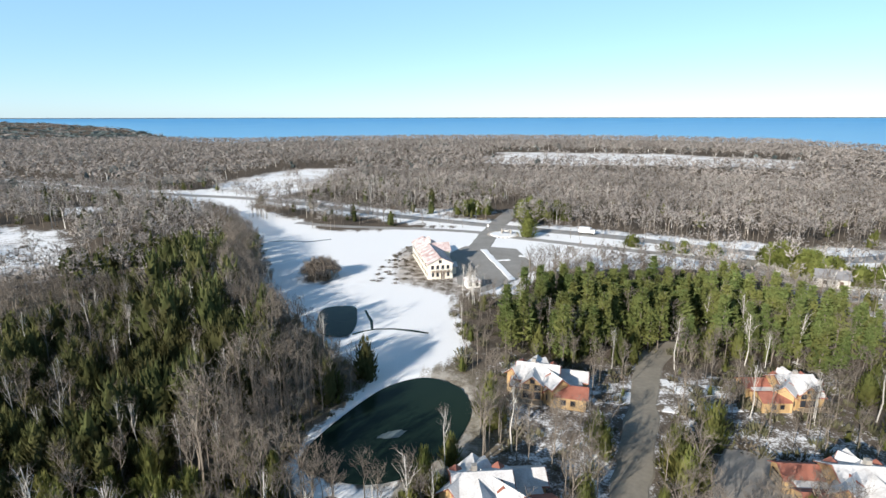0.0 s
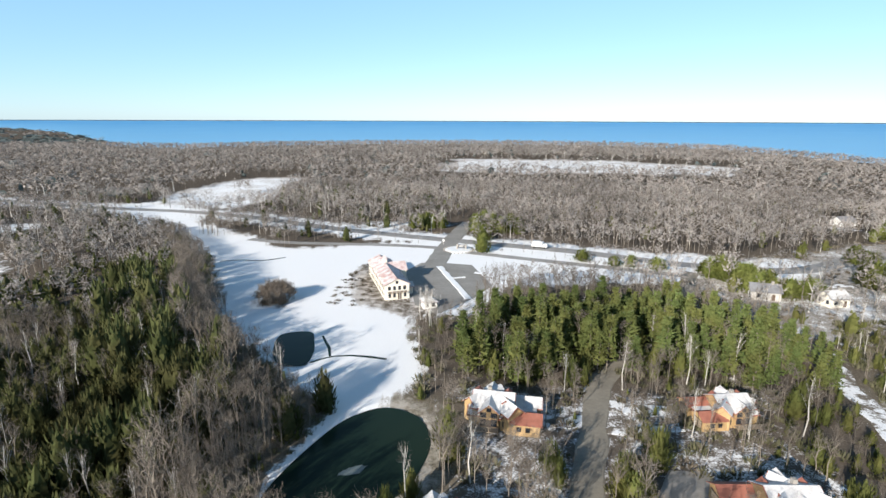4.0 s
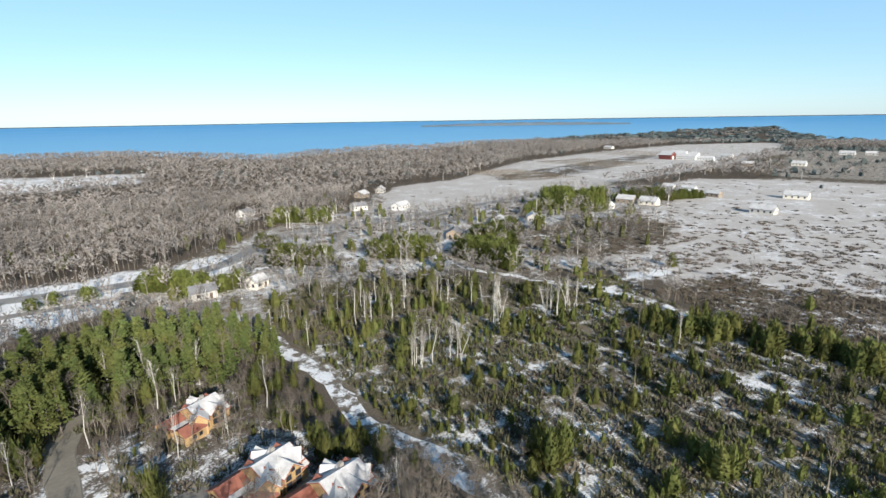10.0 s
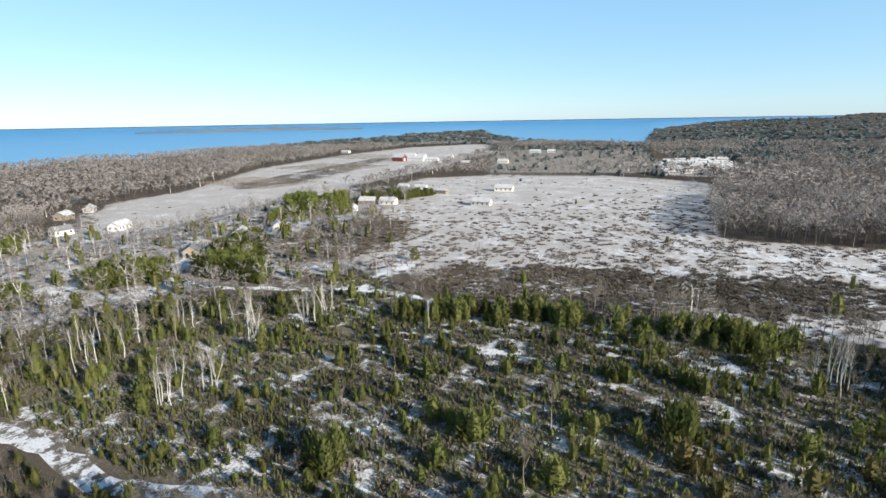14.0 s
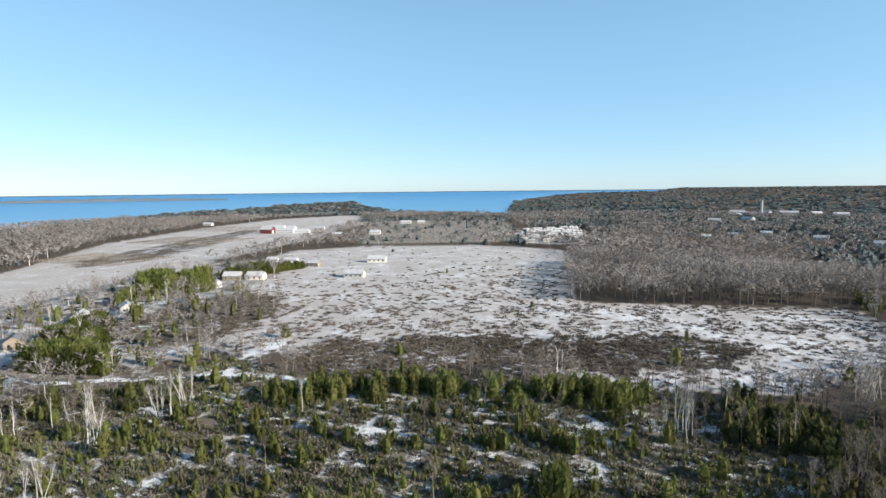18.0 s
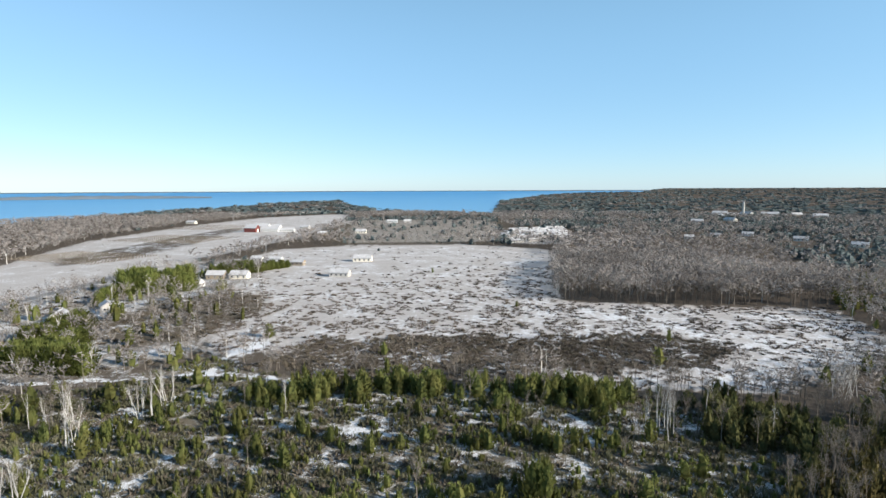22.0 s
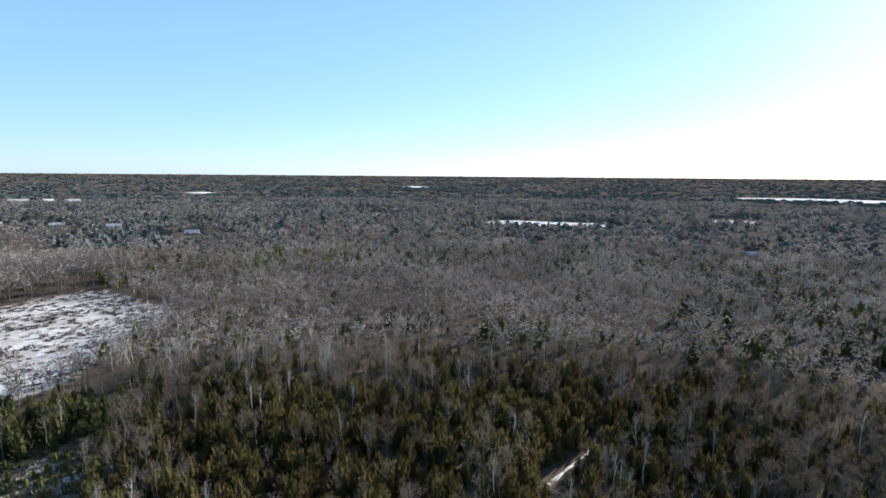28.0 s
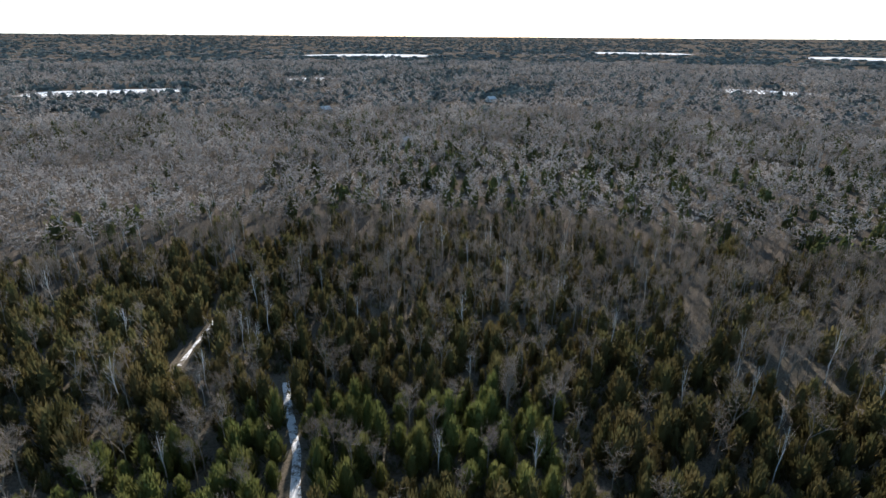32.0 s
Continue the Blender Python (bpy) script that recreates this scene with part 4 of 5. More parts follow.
single_sets = {BARE: [bare_tree(6, 7, 30, 420, 0.012, 0.004, 0.2, trunk=0.013, twig=0.085, limb_slot=2) for _ in range(6)],
               BIRCH: [bare_tree(6, 8, 18, 110, 0.008, 0.004, 0.15, trunk=0.011, twig=0.08, limb_slot=2) for _ in range(3)],
               CEDAR: [cedar(330, w, 8, ragged=0.3, plump=0.55) for w in (0.31, 0.36, 0.28, 0.34, 0.27)], PINE: [pine(13, 6, 6, 0.185, sides=6, tuft=0.75, limb_slot=2) for _ in range(4)]}
near_sets = {BARE: [bare_tree(3, 6, 16, 150, 0.011, 0.0062, 0.18, twig=0.085) for _ in range(8)], BIRCH: [bare_tree(3, 5, 8, 34, 0.009, 0.005, 0.12, trunk=0.012, twig=0.08) for _ in range(5)],
             CEDAR: [cedar(100, w, 5, ragged=0.3, plump=q) for w, q in ((0.24, 0.75), (0.30, 0.5), (0.34, 0.42), (0.38, 0.45), (0.34, 0.6))] + [cedar(210, w, 6, ragged=0.32, plump=q) for w, q in ((0.30, 0.5), (0.34, 0.42), (0.37, 0.5), (0.33, 0.6))], PINE: [pine(11, 5, 4) for _ in range(4)], SHRUB: [shrub(26, 0.16) for _ in range(4)]}
mid_sets = {BARE: [bare_tree(0, 6, 5, 60, 0.011, 0.036, 0.25, trunk=0.008, twig=0.10, lift=0.2, dome=True) for _ in range(8)], BIRCH: [bare_tree(0, 4, 4, 16, 0.02, 0.014, 0.17, trunk=0.014) for _ in range(5)],
            CEDAR: [cedar(20, w, 5, ragged=0.3, plump=0.45) for w in (0.3, 0.36, 0.42)], PINE: [pine(6, 4, 2) for _ in range(3)], SHRUB: [shrub(24, 0.22) for _ in range(4)]}
far_sets = {BARE: [bare_tree(0, 4, 0, 25, 0.014, 0.09, 0.36, trunk=0.005, twig=0.155, lift=0.05, dome=True) for _ in range(8)], BIRCH: [bare_tree(0, 3, 2, 7, 0.03, 0.03, 0.22, trunk=0.016) for _ in range(4)],
            CEDAR: [cedar(6, w, 3, plump=0.45) for w in (0.4, 0.5, 0.6)], SHRUB: [shrub(5) for _ in range(2)]}
band("", 30, 170, 2.9, near_sets, singles=single_sets)
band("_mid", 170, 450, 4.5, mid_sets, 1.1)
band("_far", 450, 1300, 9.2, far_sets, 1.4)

# the bushy island in the snow
ka, kr = rng.random(150) * 6.283, 5.6 * np.sqrt(rng.random(150))
scatter("island_brush", [bare_tree(0, 5, 8, 60, 0.03, 0.03, 0.4, 0.1, twig=0.16) for _ in range(4)], rng.integers(0, 4, 150), -57 + kr * np.cos(ka), 160 + kr * np.sin(ka), np.zeros(150), (7.4 - 0.12 * kr**2) * rng.uniform(0.75, 1.0, 150), rng.uniform(3, 5.5, 150), MATS[BARE], "dense leafless brush on a round island in the snow", "brush")

# the tall edge of the west wood, thick enough to shade the snow
ex, ey = jittered(30, 300, 2.3)
edge_gap = away(ex, ey, WEST_EDGE)
rim = (edge_gap > 1.5) & (edge_gap < 13) & ~closed(ex, ey) & (ex < -20) & (ey > 58) & (np.hypot(ex + 35, ey - 102) > 10)
ex, ey = ex[rim], ey[rim]
n = len(ex)
tall = (7 + 0.4 * edge_gap[rim]) * rng.uniform(0.75, 1.25, n) * np.where(ey > 195, 0.75, np.where(ey < 105, 1.15, 1.0))
scatter("edge_trees", near_sets[BARE], rng.integers(0, 8, n), ex, ey, np.zeros(n), tall, tall * rng.uniform(0.8, 1.1, n), MATS[BARE], "tall leafless trees along the edge of the wood", "trees")

# undergrowth in the scrub, and brush under the woods
ux, uy = jittered(30, 235, 1.75)
woody = (np.hypot(ux, uy) < 150) & (np.abs((heading(ux, uy) - 85 + 180) % 360 - 180) < 150) & (rng.random(len(ux)) < 0.45)
heathy = inside(ux + 9 * wave(ux, uy, 48), uy + 9 * wave(uy, ux, 37), HEATH)
under = (inside(ux, uy, SCRUB) | heathy | inside(ux, uy, BIRCHES) | woody) & ~closed(ux, uy) & (wave(ux, uy, 26) + 0.6 * wave(uy, ux, 9) > -0.42)
ux, uy, heathy = ux[under], uy[under], heathy[under]
bushy = rng.random(len(ux)) < np.where(heathy, 0.0, np.where(inside(ux, uy, SCRUB), 0.34, 0.08))
for name, pick, templates, mats, lo, hi, label in (("scrub_cedars", bushy, [cedar(20, w, 4, ragged=0.35, plump=0.45) for w in (0.36, 0.44, 0.5)], [M_CEDAR], 0.7, 2.4, ("small olive-green cedar bushes in rough ground", "bushes")),
                                                   ("heath_brush", ~bushy & heathy, [shrub(22, 0.12), shrub(22, 0.14)], [M_SHRUB], 0.5, 1.2, ("dark brown heath brush", "brush")),
                                                   ("scrub_brush", ~bushy & ~heathy, [shrub(26, 0.15), shrub(26, 0.17), shrub(24, 0.15)], [M_BRUSH], 0.7, 1.7, ("brown leafless brush with weeds", "brush"))):
    n = int(pick.sum())
    tall = rng.uniform(lo, hi, n)
    scatter(name, templates, rng.integers(0, len(templates), n), ux[pick], uy[pick], np.zeros(n), tall, tall * (1.0 if name == "scrub_cedars" else 2.0), mats, *label)

# low tufts of heath in the pasture, thickest towards the heath itself
px, py = jittered(120, 560, 2.7)
tufty = wave(px + 20, py, 46) + 0.7 * wave(py, px, 15)
chance = np.clip(1.1 - (px - 195) / 180 + 0.25 * (py < -60), 0.035, 0.9) * np.clip(0.62 + 1.1 * tufty, 0.06, 1.5)
keep = inside(px, py, PASTURE) & (rng.random(len(px)) < chance) & ~closed(px, py)
px, py = px[keep], py[keep]
n = len(px)
tall = rng.uniform(0.35, 0.95, n)
scatter("pasture_tufts", [shrub(26, 0.15), shrub(24, 0.17), shrub(26, 0.14)], rng.integers(0, 3, n), px, py, np.zeros(n), tall, rng.uniform(1.5, 4.2, n), [M_TUFT], "low brown heath tufts in the snowy pasture", "tufts")

# dark conifers standing among them, back from the snow
ex, ey = jittered(30, 300, 3.9)
edge_gap = away(ex, ey, WEST_EDGE)
rim = (edge_gap > 10) & (edge_gap < 30) & ~closed(ex, ey) & (ex < -33) & (ey > 58) & (np.hypot(ex + 35, ey - 102) > 13) & (wave(ex, ey, 30) > 0.1) & (ey < 165) & (away(ex, ey, LANE) > 24) & (away(ex, ey, HIGHWAY) > 45)
for qx, qy, qr in POCKETS:
    rim &= np.hypot(ex - qx, ey - qy) > qr + 3
ex, ey = ex[rim], ey[rim]
n = len(ex)
tall = rng.uniform(10, 16, n) * np.where(ey > 195, 0.7, 1.0)
scatter("edge_cedars", near_sets[CEDAR][1:5], rng.integers(0, 4, n), ex, ey, np.zeros(n), tall, tall * rng.uniform(0.75, 0.95, n), [M_FIR], "dark cedars along the edge of the wood", "cedars")

# birches in clumps, fanning out from one foot
cx, cy = [], []
for qx, qy, qr in BIRCH_CLUMPS:
    for _ in range(12 if qy < -100 else 5):
        cx.append(qx + random.gauss(0, qr * 0.5))
        cy.append(qy + random.gauss(0, qr * 0.5))
stand(BIRCH, single_sets[BIRCH], cx, cy, [random.uniform(8, 12) for _ in cx], 7.0)

# woods out to the horizon
vr = 1300 + 3550 * rng.random(30000) ** 1.15
vh = -52 + rng.random(30000) * 306
vx, vy = vr * np.sin(np.radians(vh)), vr * np.cos(np.radians(vh))
vh = (vh + 180) % 360 - 180
ok = (vr < shore_at(vh) - 20) & ~inside(vx, vy, VINEYARD) & ~closed(vx, vy)
vx, vy, vr = vx[ok], vy[ok], vr[ok]
horizon_sets = [bare_tree(0, 3, 0, 16, 0.03, 0.14, 0.5, trunk=0.01, twig=0.33, lift=0.05, dome=True) for _ in range(6)]
conifer = wave(vx, vy, 900) + 0.5 * wave(vy, vx, 330) + 0.4 * rng.normal(size=len(vx)) + 0.6 * (np.abs(heading(vx, vy)) > 68) > 0.1
for name, pick, templates, mats, label in (("bare_trees_horizon", ~conifer, horizon_sets, [M_CANOPY, M_CANOPY], LABELS[BARE]), ("cedar_trees_horizon", conifer, [cedar(5, 0.7, 3, plump=0.4), cedar(5, 0.9, 3, plump=0.4)], [M_HAZED_CONIFER], LABELS[CEDAR])):
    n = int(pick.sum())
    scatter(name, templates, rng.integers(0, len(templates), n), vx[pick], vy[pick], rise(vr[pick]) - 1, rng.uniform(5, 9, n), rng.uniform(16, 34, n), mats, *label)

# ---------------------------------------------------------------- buildings
M_WALL_PINE = simple("honey_pine_siding", (0.36, 0.232, 0.112), (0.52, 0.362, 0.182), 0.8, 0.6)
M_TRIM = simple("dark_brown_trim", (0.07, 0.045, 0.03), (0.13, 0.085, 0.06), 2.0, 0.6)
M_ROOF_SNOW = simple("thin_roof_snow", (0.40, 0.385, 0.38), (0.74, 0.735, 0.735), 0.5, 0.7, bump=0.3)
M_RED_ROOF = simple("red_roof_shingles", (0.23, 0.082, 0.056), (0.36, 0.14, 0.098), 0.9, 0.8)
M_CREAM = simple("cream_stucco", (0.72, 0.66, 0.55), (0.84, 0.79, 0.69), 0.5, 0.85)
M_WHITE = simple("white_clapboard", (0.58, 0.57, 0.55), (0.74, 0.73, 0.70), 0.7, 0.7)
M_DUSTED = simple("snow_dusted_red_roof", (0.30, 0.12, 0.10), (0.84, 0.78, 0.77), 0.4, 0.8)
M_GREY_ROOF = simple("grey_shingles", (0.16, 0.16, 0.17), (0.27, 0.27, 0.28), 1.0, 0.85)
M_BARN = simple("barn_red_boards", (0.13, 0.035, 0.03), (0.22, 0.06, 0.05), 0.8, 0.8)
M_STONE = simple("field_stone", (0.22, 0.20, 0.18), (0.42, 0.39, 0.35), 1.6, 0.9)
M_CONCRETE = simple("concrete", (0.42, 0.40, 0.37), (0.58, 0.56, 0.52), 0.6, 0.9)
M_DECK = simple("weathered_deck", (0.24, 0.19, 0.14), (0.38, 0.31, 0.23), 1.2, 0.85)
M_GLASS, gt, gl = material("window_glass")
gl.inputs["Base Color"].default_value = (0.03, 0.035, 0.045, 1)
gl.inputs["Roughness"].default_value = 0.06
M_RUBBER = simple("rubber", (0.02, 0.02, 0.02), (0.04, 0.04, 0.04), 4, 0.8)
M_PAINT = simple("white_vehicle_paint", (0.75, 0.75, 0.75), (0.85, 0.85, 0.85), 1, 0.3)


def box(bm, x0, y0, z0, x1, y1, z1, bevel=0.0):
    made = bmesh.ops.create_cube(bm, size=1.0, matrix=Matrix.LocRotScale(((x0 + x1) / 2, (y0 + y1) / 2, (z0 + z1) / 2), None, (abs(x1 - x0), abs(y1 - y0), abs(z1 - z0))))
    if bevel:
        bmesh.ops.bevel(bm, geom=list({e for v in made["verts"] for e in v.link_edges}), offset=bevel, segments=1, affect="EDGES")
    return bm


def boxed(*dims, bevel=0.0):
    return box(bmesh.new(), *dims, bevel=bevel)


def gable(x0, x1, y0, y1, z, up, over=0.45, thick=0.16, lift=0.0, along="x", shrink=0.0):
    """A pitched roof: two sloping slabs that meet at the ridge."""
    bm = bmesh.new()
    if along == "y":
        x0, x1, y0, y1 = y0, y1, x0, x1
    mid, half = (y0 + y1) / 2, (y1 - y0) / 2
    drop = up * over / half
    a, b = x0 - over + shrink, x1 + over - shrink
    for s in (-1, 1):
        low = (mid + s * (half + over - shrink), z - drop + shrink * up / half + lift)
        top = (mid, z + up + lift)
        corner = [(a, low), (b, low), (b, top), (a, top)]
        ring = []
        for t in (0.0, thick):
            for x, (y, h) in corner:
                p = (x, y, h + t)
                ring.append(bm.verts.new((p[1], p[0], p[2]) if along == "y" else p))
        for f in ((0, 1, 2, 3), (4, 5, 6, 7), (0, 1, 5, 4), (1, 2, 6, 5), (2, 3, 7, 6), (3, 0, 4, 7)):
            bm.faces.new([ring[i] for i in f])
    bmesh.ops.recalc_face_normals(bm, faces=bm.faces)
    return bm


def gabled_wall(x0, x1, y0, y1, z, up, along="x"):
    """A body with two gable ends."""
    bm = bmesh.new()
    if along == "y":
        x0, x1, y0, y1 = y0, y1, x0, x1
    ends = []
    for x in (x0, x1):
        pts = [(x, y0, 0), (x, y1, 0), (x, y1, z), (x, (y0 + y1) / 2, z + up), (x, y0, z)]
        ends.append([bm.verts.new((p[1], p[0], p[2]) if along == "y" else p) for p in pts])
    for e in ends:
        bm.faces.new(e)
    for i in range(5):
        j = (i + 1) % 5
        bm.faces.new((ends[0][i], ends[0][j], ends[1][j], ends[1][i]))
    bmesh.ops.recalc_face_normals(bm, faces=bm.faces)
    return bm


def window(parent, x, y, z, w, h, face, frame_mat=None):
    """A window: a frame standing proud of the wall, with its pane. face: the way it looks, s n e or w."""
    dx, dy = {"s": (0, -1), "n": (0, 1), "e": (1, 0), "w": (-1, 0)}[face]
    if dx:
        f = boxed(x - 0.05, y - w / 2 - 0.1, z - 0.1, x + 0.05, y + w / 2 + 0.1, z + h + 0.1)
        g = boxed(x + dx * 0.03, y - w / 2, z, x + dx * 0.07, y + w / 2, z + h)
    else:
        f = boxed(x - w / 2 - 0.1, y - 0.05, z - 0.1, x + w / 2 + 0.1, y + 0.05, z + h + 0.1)
        g = boxed(x - w / 2, y + dy * 0.03, z, x + w / 2, y + dy * 0.07, z + h)
    frame_part = part("window", f, frame_mat or M_TRIM, parent)
    part("pane", g, M_GLASS, frame_part)


def door(parent, x, y, w, h, face, mat=None, name="door"):
    dx, dy = {"s": (0, -1), "n": (0, 1), "e": (1, 0), "w": (-1, 0)}[face]
    if dx:
        d = part(name, boxed(x - 0.06, y - w / 2, 0.1, x + 0.06, y + w / 2, h), mat or M_TRIM, parent)
        part("handle", boxed(x + dx * 0.06, y + w * 0.3, 1.0, x + dx * 0.12, y + w * 0.36, 1.15), M_CONCRETE, d)
    else:
        d = part(name, boxed(x - w / 2, y - 0.06, 0.1, x + w / 2, y + 0.06, h), mat or M_TRIM, parent)
        part("handle", boxed(x + w * 0.3, y + dy * 0.06, 1.0, x + w * 0.36, y + dy * 0.12, 1.15), M_CONCRETE, d)


def condo(side, at, turn, label):
    """A honey-coloured condominium house: cross-gabled main body, two low garages on one side (1: east, -1: west)."""
    h = thing("condo_house", label, "house", "condominium houses", at=at, turn=turn)
    s = side

    def mir(bm):
        if s < 0:
            bmesh.ops.scale(bm, vec=(-1, 1, 1), verts=bm.verts)
            bmesh.ops.reverse_faces(bm, faces=bm.faces)
        return bm

    for x0, x1, y0, y1, z, up, along, bare in ((-3.9, 3.5, -3.2, 3.2, 3.8, 1.7, "x", 0.12), (-2.5, 1.0, -4.4, 4.3, 3.6, 1.5, "y", 0.1), (1.3, 3.3, -4.2, -2.4, 2.4, 0.8, "y", 0.3), (-4.6, -2.2, -3.6, -0.4, 2.5, 0.9, "x", 0.2)):
        part("wall", mir(gabled_wall(x0, x1, y0, y1, z, up, along)), M_WALL_PINE, h)
        roof = part("roof", mir(gable(x0, x1, y0, y1, z, up, 0.4, 0.14, along=along)), M_RED_ROOF, h)
        part("snow", mir(gable(x0, x1, y0, y1, z, up, 0.4, 0.13, 0.14, along, bare)), M_ROOF_SNOW, roof, "snow lying on the roof")
    # two wings set at an angle, so that the gables stand out like a star
    for angle, px, py in ((40, 1.6, -1.2), (-42, -1.8, 0.9)):
        turned = Matrix.Translation((px, py, 0)) @ Matrix.Rotation(radians(angle), 4, "Z")
        pieces = (gabled_wall(-1.7, 1.7, -4.0, 3.6, 3.7, 1.45, "y"), gable(-1.7, 1.7, -4.0, 3.6, 3.7, 1.45, 0.4, 0.14, along="y"), gable(-1.7, 1.7, -4.0, 3.6, 3.7, 1.45, 0.4, 0.13, 0.14, "y", 0.1))
        for bm in pieces:
            bmesh.ops.transform(bm, matrix=turned, verts=bm.verts)
        part("wall", mir(pieces[0]), M_WALL_PINE, h)
        wing_roof = part("roof", mir(pieces[1]), M_RED_ROOF, h)
        part("snow", mir(pieces[2]), M_ROOF_SNOW, wing_roof, "snow lying on the roof")
    # small red dormers that the snow has left
    for x, y in ((2.2, -1.8), (2.4, 1.7), (-3.3, 1.6)):
        d = part("dormer", mir(gabled_wall(x - 0.65, x + 0.65, y - 0.75, y + 0.75, 4.65, 0.4, "y")), M_WALL_PINE, h)
        part("dormer_roof", mir(gable(x - 0.65, x + 0.65, y - 0.75, y + 0.75, 4.65, 0.5, 0.2, 0.1, along="y")), M_RED_ROOF, d)
    # garages with a flat snowy link between them
    for y0, y1 in ((-5.2, -1.0), (1.0, 4.8)):
        g = part("garage", mir(gabled_wall(3.3, 8.6, y0, y1, 2.5, 1.05, "x")), M_WALL_PINE, h)
        groof = part("garage_roof", mir(gable(3.5, 8.6, y0, y1, 2.5, 1.05, 0.4, 0.12)), M_RED_ROOF, g, "bare red shingle roof")
        if s > 0 and y0 > 0:
            part("snow", mir(gable(3.7, 8.6, y0, y1, 2.5, 1.05, 0.4, 0.1, 0.12, "x", 0.1)), M_ROOF_SNOW, groof, "snow on the garage roof")
        gd = part("garage_door", mir(boxed(8.57, y0 + 0.5, 0.05, 8.67, y1 - 0.5, 2.1)), M_TRIM, h)
        for k in range(3):
            part("panel", mir(boxed(8.66, y0 + 0.65, 0.2 + 0.62 * k, 8.69, y1 - 0.65, 0.7 + 0.62 * k)), M_DECK, gd)
    link = part("link_roof", mir(boxed(3.4, -1.0, 2.1, 8.0, 1.0, 2.4)), M_RED_ROOF, h)
    part("snow", mir(boxed(3.5, -0.8, 2.4, 7.9, 0.8, 2.55, bevel=0.05)), M_ROOF_SNOW, link, "snow on the flat link roof")
    part("chimney", mir(boxed(-1.4, 0.5, 3.4, -0.7, 1.2, 6.2)), M_STONE, h)
    deck = part("deck", mir(boxed(-4.2, -6.0, 0.5, 1.2, -4.4, 0.64)), M_DECK, h)
    for x in (-4.0, -2.3, -0.6, 1.0):
        part("post", mir(boxed(x - 0.06, -5.95, 0.0, x + 0.06, -5.83, 1.5)), M_DECK, deck)
    part("rail", mir(boxed(-4.1, -5.93, 1.42, 1.1, -5.84, 1.52)), M_DECK, deck)
    for x in (-1.8, 0.2):
        window(h, s * x, -4.4, 0.9, 1.0, 1.3, "s")
        window(h, s * x, -4.4, 2.6, 1.0, 0.9, "s")
        window(h, s * x, 4.3, 2.4, 1.0, 1.0, "n")
    window(h, s * -0.75, -4.4, 3.85, 0.7, 0.6, "s")
    window(h, s * 2.3, -4.2, 0.9, 1.0, 1.0, "s")
    for y in (-2.0, 1.8):
        window(h, s * (-4.6 if y < 0 else -3.9), y, 0.9, 1.1, 1.2, "w" if s > 0 else "e")
    window(h, s * -3.9, 1.8, 2.5, 1.1, 0.9, "w" if s > 0 else "e")
    for x in (4.8, 6.4):
        window(h, s * x, -5.2, 0.9, 0.7, 0.8, "s")
    door(h, s * -0.8, -4.4, 0.9, 2.1, "s")
    return h


HONEY = "honey-coloured wooden condominium with snowy gables and red garage roofs"
east_condo = condo(1, (8.4, 94.2, 0), -8, HONEY)
copy_thing(east_condo, pose(-0.2, 61.8, 0, 0, 0, 12))
west_condo = condo(-1, (48.6, 69.0, 0), 2, HONEY)
copy_thing(west_condo, pose(53.2, 96.8, 0, 0, 0, 8) @ Matrix.Scale(0.87, 4))
copy_thing(west_condo, pose(52.0, 56.5, 0, 0, 0, -6))


